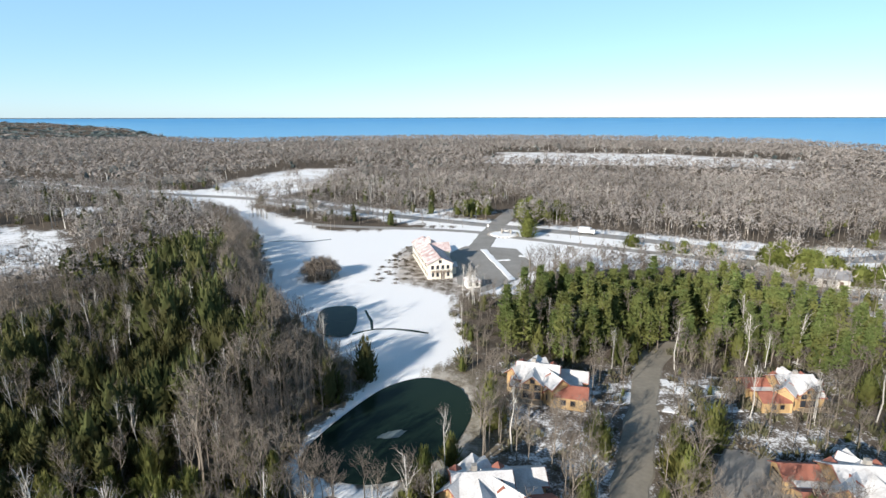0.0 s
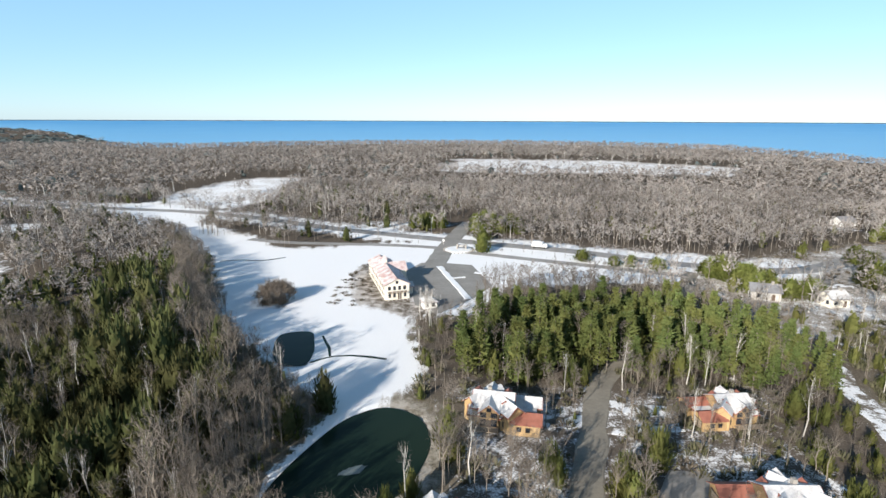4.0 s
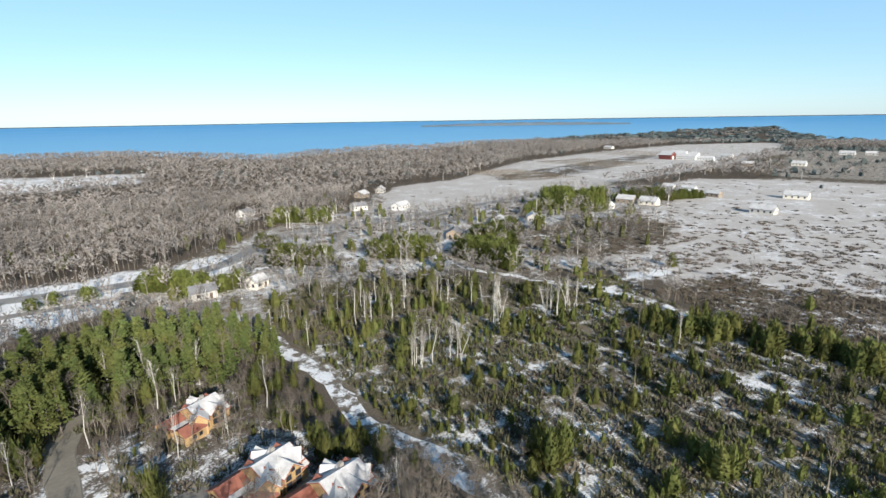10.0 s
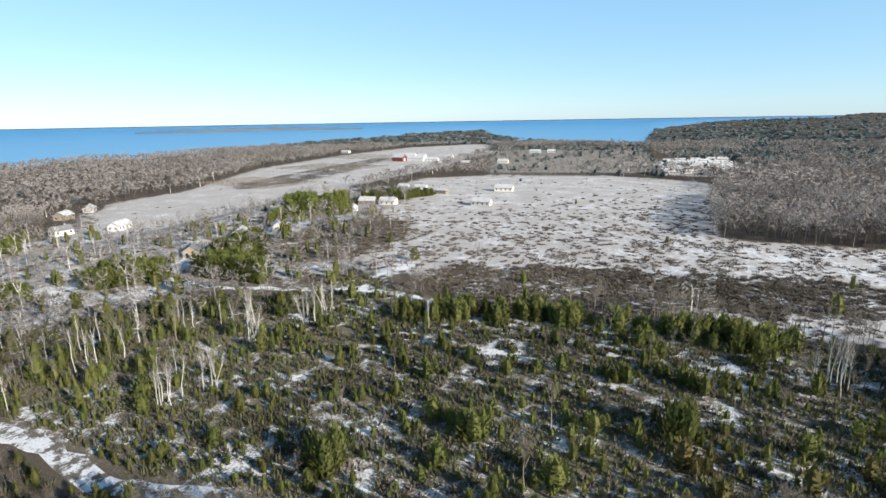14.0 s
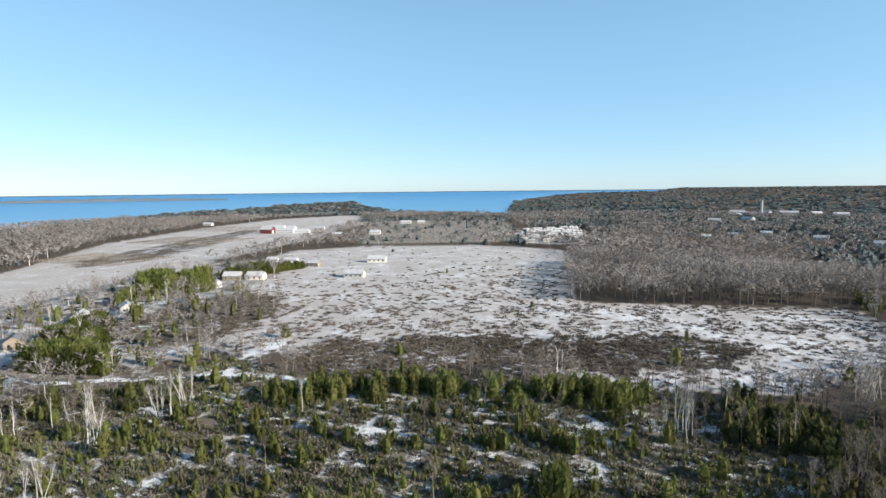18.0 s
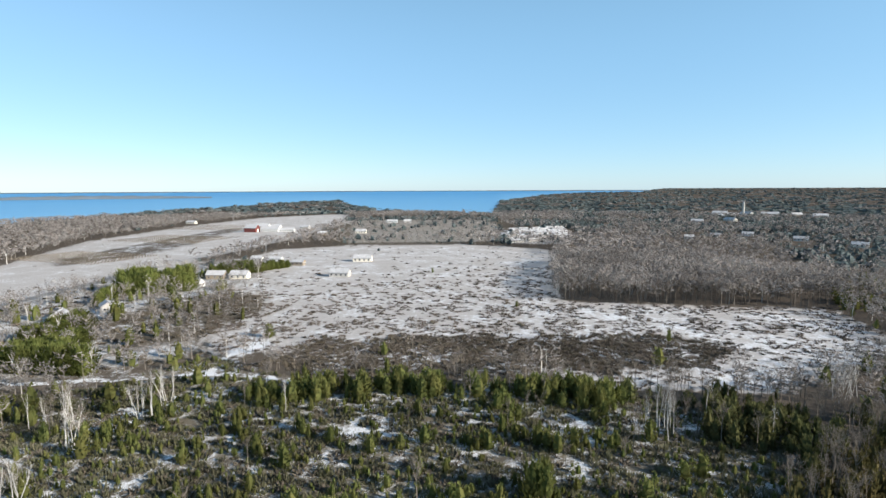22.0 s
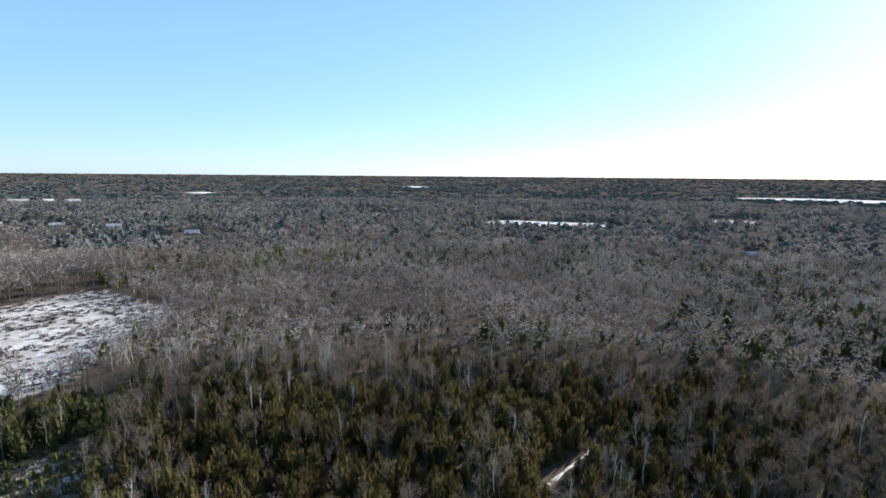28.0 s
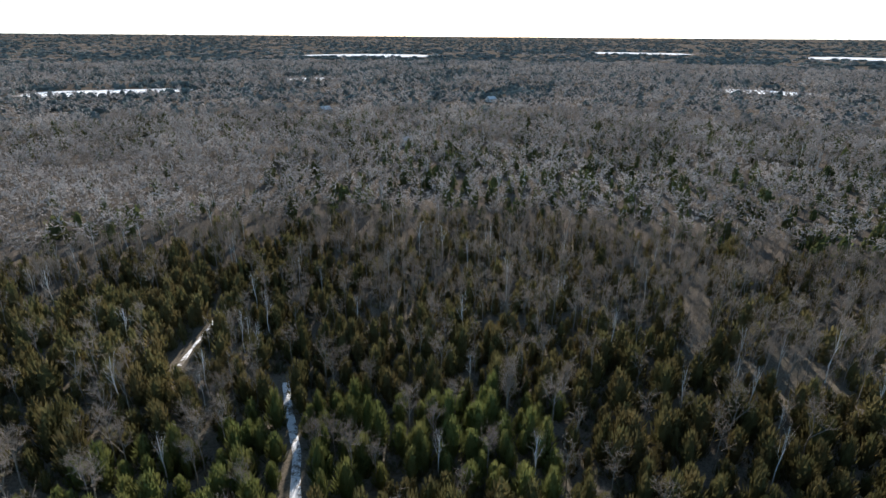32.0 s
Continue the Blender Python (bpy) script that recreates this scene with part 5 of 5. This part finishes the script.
def lodge():
    """The long cream lodge with its red roof, cupola and porch."""
    h = thing("lodge", "long cream stucco lodge with a red snow-streaked roof", "building", at=(-24.2, 178.0, 0), turn=19)
    part("wall", gabled_wall(-4.8, 4.8, -17, 17, 5.3, 2.0, "y"), M_CREAM, h)
    roof = part("roof", gable(-4.8, 4.8, -17, 17, 5.3, 2.0, 0.5, 0.18, along="y"), M_DUSTED, h)
    for k in range(9):
        y = -16.4 + 3.7 * k + random.uniform(-0.4, 0.4)
        bm = bmesh.new()
        n, w = random.uniform(1.6, 2.6), random.uniform(0.55, 0.95)
        pts = [(-5.1, y, 5.37), (-5.1, y + n, 5.37), (-5.1 + 5.0 * w, y + n * 0.9, 5.37 + 2.08 * w), (-5.1 + 5.0 * w, y + 0.2, 5.37 + 2.08 * w)]
        lo = [bm.verts.new((a, b, c - 0.02)) for a, b, c in pts]
        hi = [bm.verts.new((a, b, c + 0.1)) for a, b, c in pts]
        bm.faces.new(hi)
        for q in range(4):
            bm.faces.new((lo[q], lo[(q + 1) % 4], hi[(q + 1) % 4], hi[q]))
        bmesh.ops.recalc_face_normals(bm, faces=bm.faces)
        part("snow", bm, M_ROOF_SNOW, roof, "streak of snow on the red roof")
    # cross wing with cupola on the entrance side
    part("wing", gabled_wall(2.4, 8.6, 2.0, 10.0, 5.0, 2.0, "x"), M_CREAM, h)
    part("wing_roof", gable(1.0, 8.6, 2.0, 10.0, 5.0, 2.0, 0.5, 0.18), M_DUSTED, h)
    cup = part("cupola", boxed(-0.9, 5.1, 6.6, 0.9, 6.9, 8.6), M_CREAM, h)
    bm = bmesh.new()
    bmesh.ops.create_cone(bm, segments=4, radius1=1.7, radius2=0.0, depth=1.3, cap_ends=True, matrix=Matrix.Translation((0, 6.0, 9.25)) @ Matrix.Rotation(math.pi / 4, 4, "Z"))
    part("cupola_roof", bm, M_DUSTED, cup)
    part("porch", gabled_wall(4.8, 7.6, -12, -7, 2.6, 0.9, "x"), M_CREAM, h)
    porch_roof = part("porch_roof", gable(4.4, 7.9, -12, -7, 2.6, 0.9, 0.4, 0.12), M_RED_ROOF, h)
    part("snow", gable(4.9, 7.9, -12, -7, 2.6, 0.9, 0.35, 0.1, lift=0.13), M_ROOF_SNOW, porch_roof, "snow on the porch roof")
    for k in range(6):
        y = -14.5 + 5.8 * k
        d = part("dormer", gabled_wall(-4.5, -2.2, y - 0.8, y + 0.8, 6.1, 0.5, "x"), M_CREAM, h)
        part("dormer_roof", gable(-4.5, -1.8, y - 0.8, y + 0.8, 6.1, 0.5, 0.2, 0.1), M_DUSTED, d)
        window(d, -4.52, y, 5.35, 0.8, 0.65, "w")
    for k in range(11):
        y = -15.3 + 3.06 * k
        for z in (0.8, 3.2):
            window(h, -4.8, y, z, 1.1, 1.4, "w")
            if abs(y - 6) > 4.8 and abs(y + 9.5) > 3.2:
                window(h, 4.8, y, z, 1.1, 1.4, "e")
    for x in (-3.0, -1.0, 1.0, 3.0):
        for z in (0.9, 3.3):
            if not (z < 1 and x == 1.0):
                window(h, x, -17, z, 0.9, 1.3, "s")
    window(h, 0, -17, 5.5, 0.9, 0.9, "s")
    door(h, 1.0, -17, 1.4, 2.2, "s")
    door(h, 8.6, 6.0, 2.2, 2.4, "e")
    balcony = part("balcony", boxed(-3.8, -18.4, 2.7, 3.8, -17, 2.88), M_DECK, h)
    for k in range(6):
        part("post", boxed(-3.75 + 1.48 * k, -18.35, 0, -3.6 + 1.48 * k, -18.2, 3.75), M_WHITE, balcony)
    part("rail", boxed(-3.8, -18.35, 3.65, 3.8, -18.23, 3.77), M_WHITE, balcony)
    h.scale = (0.82, 0.93, 0.95)
    return h


lodge()
annex = thing("garden_pavilion", "small white pavilion with a hipped snowy roof", "pavilion", at=(-8.5, 156.5, 0), turn=20)
annex.scale = (0.7, 0.7, 0.8)
part("wall", boxed(-3, -2.4, 0, 3, 2.4, 2.7), M_WHITE, annex)
bm = bmesh.new()
bmesh.ops.create_cone(bm, segments=4, radius1=4.9, radius2=0.6, depth=1.7, cap_ends=True, matrix=Matrix.Translation((0, 0, 3.55)) @ Matrix.Rotation(math.pi / 4, 4, "Z"))
pav_roof = part("roof", bm, M_DUSTED, annex)
bm = bmesh.new()
bmesh.ops.create_cone(bm, segments=4, radius1=4.6, radius2=0.5, depth=1.6, cap_ends=True, matrix=Matrix.Translation((-0.12, -0.12, 3.72)) @ Matrix.Rotation(math.pi / 4, 4, "Z"))
part("snow", bm, M_ROOF_SNOW, pav_roof, "snow on the hipped roof")
window(annex, -1.4, -2.4, 0.9, 1.0, 1.1, "s")
window(annex, 1.4, -2.4, 0.9, 1.0, 1.1, "s")
door(annex, 3.0, 0, 1.0, 2.1, "e")


def cottage(ln, dp, wall, roof_mat, bare, label, name="cottage", high=2.9):
    """A plain gabled house with windows, door and a snowy roof; stands at the origin until it is placed."""
    h = thing(name, label, "house", "scattered houses")
    up = dp * 0.32
    part("wall", gabled_wall(-ln / 2, ln / 2, -dp / 2, dp / 2, high, up), wall, h)
    roof = part("roof", gable(-ln / 2, ln / 2, -dp / 2, dp / 2, high, up, 0.4, 0.15), roof_mat, h)
    if not bare:
        part("snow", gable(-ln / 2, ln / 2, -dp / 2, dp / 2, high, up, 0.4, 0.12, lift=0.15, shrink=0.15), M_ROOF_SNOW, roof, "snow on the roof")
    n = max(2, int(ln / 3.2))
    for k in range(n):
        x = -ln / 2 + ln * (k + 0.5) / n
        if k == n // 2:
            door(h, x, -dp / 2, 1.0, 2.1, "s")
        else:
            window(h, x, -dp / 2, 1.0, 1.1, 1.2, "s", M_WHITE)
        window(h, x, dp / 2, 1.0, 1.1, 1.2, "n", M_WHITE)
    for y in (-dp / 4, dp / 4):
        window(h, -ln / 2, y, 1.0, 1.0, 1.2, "w", M_WHITE)
        window(h, ln / 2, y, 1.0, 1.0, 1.2, "e", M_WHITE)
    part("chimney", boxed(ln * 0.2, -0.4, high, ln * 0.2 + 0.8, 0.4, high + up + 0.9), M_STONE, h)
    return h


for k, (x, y, ln, dp, turn) in enumerate(COTTAGES):
    ln, dp = (ln * 0.8, dp * 0.85) if ln > 10 and k < 26 else (ln, dp)
    ln, dp = (ln * 0.8, dp * 0.85) if k in (15, 16, 17, 23, 24, 25, 26, 28) else (ln, dp)
    wall = (M_WHITE, M_CONCRETE, M_CREAM, M_DECK)[k % 4]
    bare = k in (0, 1, 3, 6)
    label = ("white clapboard house with a bare grey roof" if bare else "pale house with a snow-covered roof") + (" among leafless trees" if k < 10 or k > 22 else " beside the open fields")
    c = cottage(ln, dp, wall, M_GREY_ROOF, bare, label, high=2.9)
    c.matrix_basis = pose(x, y, float(rise(np.array([math.hypot(x, y)]))[0]), 0, 0, turn)

# trailers of the village, in rows
first = cottage(13, 4.6, M_CONCRETE, M_GREY_ROOF, False, "low trailer home with a snowy roof in the village", "trailer_home", 2.6)
tagged(first, category="trailer", group="village trailers")
spots = [(592 + 28 * i + 6 * j, -148 - 9 * i - 15 * j, 74 + 12 * ((i + j) % 3)) for i in range(7) for j in range(6)]
first.matrix_basis = pose(spots[0][0], spots[0][1], 0, 0, 0, spots[0][2])
for x, y, turn in spots[1:]:
    copy_thing(first, pose(x + random.uniform(-4, 4), y + random.uniform(-4, 4), 0, 0, 0, turn))

# the winery: barn, halls and a tower
barn = thing("barn", "red barn with a white snowy roof among the vineyards", "barn", at=(800, 176, 0), turn=70)
part("wall", gabled_wall(-9, 9, -6, 6, 6, 5, "x"), M_BARN, barn)
barn_roof = part("roof", gable(-9, 9, -6, 6, 6, 5, 0.5, 0.2), M_GREY_ROOF, barn)
part("snow", gable(-9, 9, -6, 6, 6, 5, 0.5, 0.15, lift=0.2, shrink=0.2), M_ROOF_SNOW, barn_roof, "snow on the barn roof")
door(barn, -9, 0, 4, 4.5, "w", M_WHITE)
window(barn, -9, 0, 6.5, 1.6, 1.6, "w", M_WHITE)
for x, y, ln, dp, hh, turn in ((822, 166, 22, 12, 7, 80), (800, 150, 26, 11, 4.5, 76), (797, 128, 24, 8, 3.2, 84), (850, 108, 14, 8, 3.5, 70), (838, 150, 16, 10, 5, 80)):
    hall = cottage(ln, dp, M_WHITE, M_GREY_ROOF, False, "white winery hall with a snow-covered roof", "winery_hall", hh)
    tagged(hall, category="hall", group="winery buildings")
    hall.matrix_basis = pose(x, y, 0, 0, 0, turn)
mast = thing("silo_tower", "tall pale concrete tower over the works", "tower", at=(1041, -764, float(rise(np.array([1291.0]))[0])))
bm = bmesh.new()
bmesh.ops.create_cone(bm, segments=14, radius1=2.6, radius2=2.2, depth=30, cap_ends=True, matrix=Matrix.Translation((0, 0, 15)))
part("shaft", bm, M_CONCRETE, mast)
bm = bmesh.new()
bmesh.ops.create_cone(bm, segments=14, radius1=3.0, radius2=0.5, depth=2.5, cap_ends=True, matrix=Matrix.Translation((0, 0, 31.2)))
part("cap", bm, M_GREY_ROOF, mast)

# ---------------------------------------------------------------- pavements and small things
M_POND_PATCH = simple("grey_pond_patch", (0.06, 0.085, 0.085), (0.16, 0.19, 0.19), 0.5, 0.35)
M_ARBOR = leafy("arborvitae", (0.125, 0.155, 0.042), (0.225, 0.252, 0.08), (0.19, 0.20, 0.065), through_light=0.35)
# The island's bluish tone is haze over the lake, put into its colour.
M_HAZED_ISLAND = simple("hazed_island_woods", (0.15, 0.19, 0.225), (0.22, 0.265, 0.30), 0.01, 0.9)
M_DARK_SIGN = simple("dark_sign_board", (0.03, 0.03, 0.035), (0.06, 0.06, 0.065), 2, 0.5)


def flat(name, outline, z, mat, label, category="pavement"):
    """A paved surface with its own thickness."""
    bm = bmesh.new()
    lo = [bm.verts.new((x, y, -0.05)) for x, y in outline]
    hi = [bm.verts.new((x, y, z)) for x, y in outline]
    bm.faces.new(hi)
    n = len(outline)
    for i in range(n):
        bm.faces.new((lo[i], lo[(i + 1) % n], hi[(i + 1) % n], hi[i]))
    bmesh.ops.recalc_face_normals(bm, faces=bm.faces)
    me = bpy.data.meshes.new(name)
    bm.to_mesh(me)
    bm.free()
    me.materials.append(mat)
    return tagged(new(name, me), label, category, kind="structure")


flat("pavement_lot", [(-15, 208), (-9, 209), (5, 206), (12, 179), (5, 165), (-5, 151), (-13, 158), (-16, 176), (-20, 196)], 0.08, M_ASPHALT, "asphalt parking lot beside the lodge")
flat("pavement_court", [(29.5, 64), (31.5, 72), (36, 79.5), (42, 79.5), (42.5, 66), (36, 60), (30, 60)], 0.13, M_ASPHALT, "paved court in front of the garages")
ribbon("pavement_median", [(-7.5, 203), (-2, 184), (3.8, 164)], 2.0, 0.22, M_SNOW, "snow-covered median strip in the parking lot", 0.25, "median")
ribbon("pavement_median_cross", [(-3, 187), (2.5, 189)], 1.2, 0.2, M_SNOW, "snowy parking divider", 0.15, "median")
ribbon("pavement_median_far", [(6, 195), (11, 193)], 1.2, 0.2, M_SNOW, "snowy parking divider", 0.15, "median")
ribbon("road_court_link", [(17.5, 60.5), (24, 61.5), (31, 62.5)], 4.0, 0.12, M_ASPHALT, "asphalt link to the paved court", 0.2)
ribbon("road_house_drive", [(27.5, 94.5), (22, 93), (16.5, 94)], 3.4, 0.08, M_TRODDEN, "snowy house driveway", 0.3)
ribbon("road_garage_drive", [(29.5, 101), (36, 98.5), (43.5, 98)], 4.0, 0.08, M_TRODDEN, "snowy driveway to the garages", 0.3)
ribbon("road_upper_drive", [(28, 91), (36, 91), (44, 93)], 2.2, 0.08, M_TRODDEN, "snowy side path", 0.3)
ribbon("water_creek", [(-16, 119.5), (-20, 120.2), (-25, 121), (-29, 120), (-34, 116.5)], 0.5, 0.03, M_POND, "thin dark creek in the snow", 0.35, "creek")
ribbon("water_ditch", [(-30, 120), (-31.5, 125), (-35, 132.5)], 0.35, 0.03, M_POND, "thin dark ditch in the snow", 0.15, "creek")
ribbon("water_far_creek", [(-96, 206), (-88, 209), (-80, 208), (-72, 214)], 1.0, 0.03, M_POND, "thin dark creek in the snow", 0.3, "creek")

# irregular patch on the pond, paler than its water
bm = bmesh.new()
for i in range(26):
    a = 6.283 * i / 26
    bm.verts.new((2.6 * math.cos(a) * random.uniform(0.7, 1.1), 1.1 * math.sin(a) * random.uniform(0.7, 1.1), 0))
bm.faces.new(bm.verts)
me = bpy.data.meshes.new("pond_patch")
bm.to_mesh(me)
bm.free()
me.materials.append(M_POND_PATCH)
ice = tagged(new("pond_patch", me), "thin grey patch lying on the pond", "ice")
ice.matrix_basis = pose(-15.5, 77, 0.075, 0, 0, 30)

# island far out on the lake
heads_i = np.radians(np.linspace(53, 74, 60))
iv, iq = [], []
for k, a in enumerate(heads_i):
    edge = math.sin(math.pi * k / 59)
    for r, h in ((3330, -4), (3380, 9 * edge + 2 * math.sin(k * 1.7) * edge), (3460, 10 * edge + 2 * math.cos(k * 1.1) * edge), (3520, -4)):
        iv.append((r * math.sin(a), r * math.cos(a), float(rise(np.array([r]))[0]) - 4 + h))
for k in range(59):
    for j in range(3):
        iq.append((k * 4 + j, k * 4 + j + 1, k * 4 + j + 5, k * 4 + j + 4))
tagged(new("backdrop_island", mesh_of("backdrop_island", iv, iq, [M_HAZED_ISLAND], smooth=True)), "low wooded island far out on the lake", "island", kind="structure")

# hedges and ornamental cedars: place, height, girth
ORNAMENTAL = [(-25, 278, 6.5, 1), (-21.5, 279, 6, 1), (-18, 279, 7, 1), (-14.5, 279, 6.5, 1), (-10, 280, 7, 1), (8, 271, 8, 1.1), (12, 277, 8.5, 1), (16, 272, 8, 1.1), (20.6, 268, 7, 1.2),
              (25, 271, 8, 1.1), (29, 267, 7, 1.2), (11, 252, 6.5, 1.5), (9.7, 228, 6, 1.6), (50, 215, 3.6, 2), (61, 208, 3.2, 1.8), (67, 207, 3.6, 1.8), (76, 203, 3.8, 2.2)]
ORNAMENTAL = [(x, y, hh * 1.3, girth * 1.4) for x, y, hh, girth in ORNAMENTAL]
LINES = [((92, 196), (105, 182), 7, 6.5, 1.6), ((97, 176), (115, 170), 5, 6, 1.5), ((142, 187), (156, 170), 8, 7, 1.5), ((145, 178), (151, 169), 3, 6, 1.5), ((172, 158), (187, 138), 11, 7, 1.1),
         ((178, 160), (192, 141), 9, 7.5, 1.1), ((196, 128), (187, 97), 15, 7.5, 1.3), ((203, 128), (197, 102), 12, 7.5, 1.3), ((216, 124), (224, 118), 4, 6, 2.0), ((226, 137), (258, 134), 12, 6, 1.8), ((229, 132), (256, 130), 10, 6, 1.8),
         ((204, 266), (221, 243), 8, 7, 1.3), ((210, 268), (228, 246), 7, 7, 1.3), ((331, 147), (339, 112), 13, 11, 1.0), ((338, 150), (346, 116), 12, 12, 1.0), ((395, 114), (426, 96), 9, 7, 1.2),
         ((300, 146), (330, 150), 8, 6, 1.3), ((402, 92), (430, 70), 8, 6, 1.3), ((158, 218), (164, 214), 3, 6, 1.4)]
for (ax, ay), (bx, by), n, hh, girth in LINES:
    n = int(n * 1.6)
    for k in range(n):
        f = k / max(1, n - 1)
        ORNAMENTAL.append((ax + (bx - ax) * f + random.uniform(-1.2, 1.2), ay + (by - ay) * f + random.uniform(-1.2, 1.2), hh * random.uniform(0.95, 1.35), girth * 1.5))
HOUSE_CEDARS = [(26.5, 72.5, 7.5, 1.3), (28.2, 75.5, 6.5, 1.3), (27.2, 69, 7, 1.4), (29, 70.5, 6, 1.4), (34, 79.8, 7.5, 1.1), (16.5, 78, 6, 1.2), (17.5, 75, 5, 1.3), (-0.5, 84, 7.5, 1.2), (0.5, 81, 6, 1.2), (-6, 61.5, 5, 1.4),
                (13, 64, 5, 1.3), (40, 63, 5, 1.2), (58, 66, 6, 1.3), (60, 70, 6.5, 1.2), (61, 63, 6, 1.3), (64, 58, 7, 1.2), (224, 44, 6.5, 1.5), (96, -30, 9, 1.2), (98, -33, 8.5, 1.2), (94.5, -32, 8, 1.2),
                (138, -57, 8, 1.3), (141, -60, 7.5, 1.3), (136, -61, 7, 1.3), (139, -64, 7, 1.4), (266, -72, 2.6, 1.6), (78, 32, 7.5, 1.1), (80, 35, 7, 1.1), (81, 31, 6, 1.1), (-61, 128, 7, 1.2)]
hedge_models = []
for w in (0.24, 0.27, 0.30):
    hedge_models.append(on_stem(cedar(320, w * 1.15, 8, ragged=0.28, plump=0.45), 0.3))
made_hedge = {}
for spots, mats, label, group in ((ORNAMENTAL, [M_BARK, M_ARBOR], "bright olive arborvitae planted in a row", "planted hedges"), (HOUSE_CEDARS, [M_BARK, M_CEDAR], "full olive-green cedar standing alone", "standing cedars")):
    for k, (x, y, hh, girth) in enumerate(spots):
        size = (round(hh), round(girth * 5) / 5, k % 3, group)
        if size in made_hedge:
            copy_thing(made_hedge[size], pose(x, y, 0, 0, 0, random.uniform(0, 360)))
        else:
            made_hedge[size] = grown("arborvitae" if mats[1] == M_ARBOR else "cedar_tree", hedge_models[k % 3], [("trunk", [0]), ("crown", [1])], mats, (x, y, 0), random.uniform(0, 360), size[0], size[0] * size[1], label, "cedar", group)

# entrance: round snowy bed with a dark sign on stone feet
bed = thing("entrance_bed", "round snowy planting bed at the entrance", "flower bed", at=(-0.5, 231, 0))
bm = bmesh.new()
bmesh.ops.create_cone(bm, segments=32, radius1=6.4, radius2=5.4, depth=0.5, cap_ends=True, matrix=Matrix.Translation((0, 0, 0.2)))
part("mound", bm, M_SNOW, bed)
for i in range(24):
    a = 6.283 * i / 24
    bm = bmesh.new()
    bmesh.ops.create_icosphere(bm, subdivisions=1, radius=0.5, matrix=Matrix.Translation((6.5 * math.cos(a), 6.5 * math.sin(a), 0.2)) @ Matrix.Diagonal((1, 0.8, 0.6, 1)))
    part("stone", bm, M_STONE, bed)
sign = thing("entrance_sign", "dark board sign on two stone piers", "sign", at=(0.8, 231.5, 0.45), turn=-10)
part("board", boxed(-1.6, -0.12, 0.5, 1.6, 0.12, 1.9, bevel=0.04), M_DARK_SIGN, sign)
for x in (-1.9, 1.9):
    part("pier", boxed(x - 0.35, -0.35, 0, x + 0.35, 0.35, 2.2, bevel=0.05), M_STONE, sign)
for k in range(2):
    part("lettering", boxed(-1.1, -0.16, 1.35 - 0.45 * k, 1.1 - 0.5 * k, -0.12, 1.55 - 0.45 * k), M_WHITE, sign)
post = thing("road_sign", "white road sign post at the junction", "sign", at=(-7.5, 240, 0))
part("post", boxed(-0.06, -0.06, 0, 0.06, 0.06, 2.6), M_CONCRETE, post)
part("plate", boxed(-0.45, -0.09, 1.7, 0.45, -0.05, 2.7), M_WHITE, post)

# white truck on the highway
truck = thing("box_truck", "white box truck standing on the highway", "truck", at=(35.5, 236.2, 0.1), turn=-20)
part("cargo_box", boxed(-3.4, -1.15, 0.8, 1.6, 1.15, 3.1, bevel=0.06), M_PAINT, truck)
cab = part("cab", boxed(1.7, -1.05, 0.6, 3.5, 1.05, 2.3, bevel=0.2), M_PAINT, truck)
part("windscreen", boxed(3.42, -0.9, 1.45, 3.55, 0.9, 2.1), M_GLASS, cab)
part("chassis", boxed(-3.3, -0.9, 0.45, 3.3, 0.9, 0.8), M_RUBBER, truck)
for x in (-2.2, 2.5):
    for y in (-1.0, 1.0):
        bm = bmesh.new()
        bmesh.ops.create_cone(bm, segments=16, radius1=0.45, radius2=0.45, depth=0.3, cap_ends=True, matrix=Matrix.Translation((x, y, 0.45)) @ Matrix.Rotation(math.pi / 2, 4, "X"))
        part("wheel", bm, M_RUBBER, truck)

# vine rows in the long fields, with their posts
vv, vf = [], []
for (cx, cy), turn, rows, ln, gap in (((520, 268), 62, 16, 70, 7), ((700, 250), 66, 14, 90, 9), ((900, 250), 70, 12, 110, 12)):
    way = Vector((math.cos(radians(turn)), math.sin(radians(turn)), 0))
    side = Vector((-way.y, way.x, 0))
    for i in range(rows):
        for j in range(int(ln / 3)):
            p = Vector((cx, cy, 0)) + way * ((i - rows / 2) * gap) + side * (j * 3 - ln / 2)
            hh = random.uniform(0.9, 1.6)
            n = len(vv)
            for dx, dy in ((-0.3, -0.9), (0.3, -0.9), (0.3, 0.9), (-0.3, 0.9)):
                q = p + way * dx + side * dy
                vv.append((q.x, q.y, 0))
            vv.append((p.x, p.y, hh))
            vf += [(n, n + 1, n + 4), (n + 1, n + 2, n + 4), (n + 2, n + 3, n + 4), (n + 3, n, n + 4)]
tagged(new("vine_rows", mesh_of("vine_rows", vv, vf, [M_SHRUB])), "rows of pruned brown vines in the field", "vines", kind="stuff")

# dark brush and rubble on the lodge's garden side
gx2, gy2 = rng.uniform(-41, -28, 60), rng.uniform(156, 206, 60)
n = 60
scatter("garden_shrubs", [shrub(30, 0.15), shrub(26, 0.15)], rng.integers(0, 2, n), gx2, gy2, np.zeros(n), rng.uniform(0.4, 0.9, n), rng.uniform(1.2, 2.4, n), [M_SHRUB], "brown winter shrubs round the lodge terrace", "shrubs")
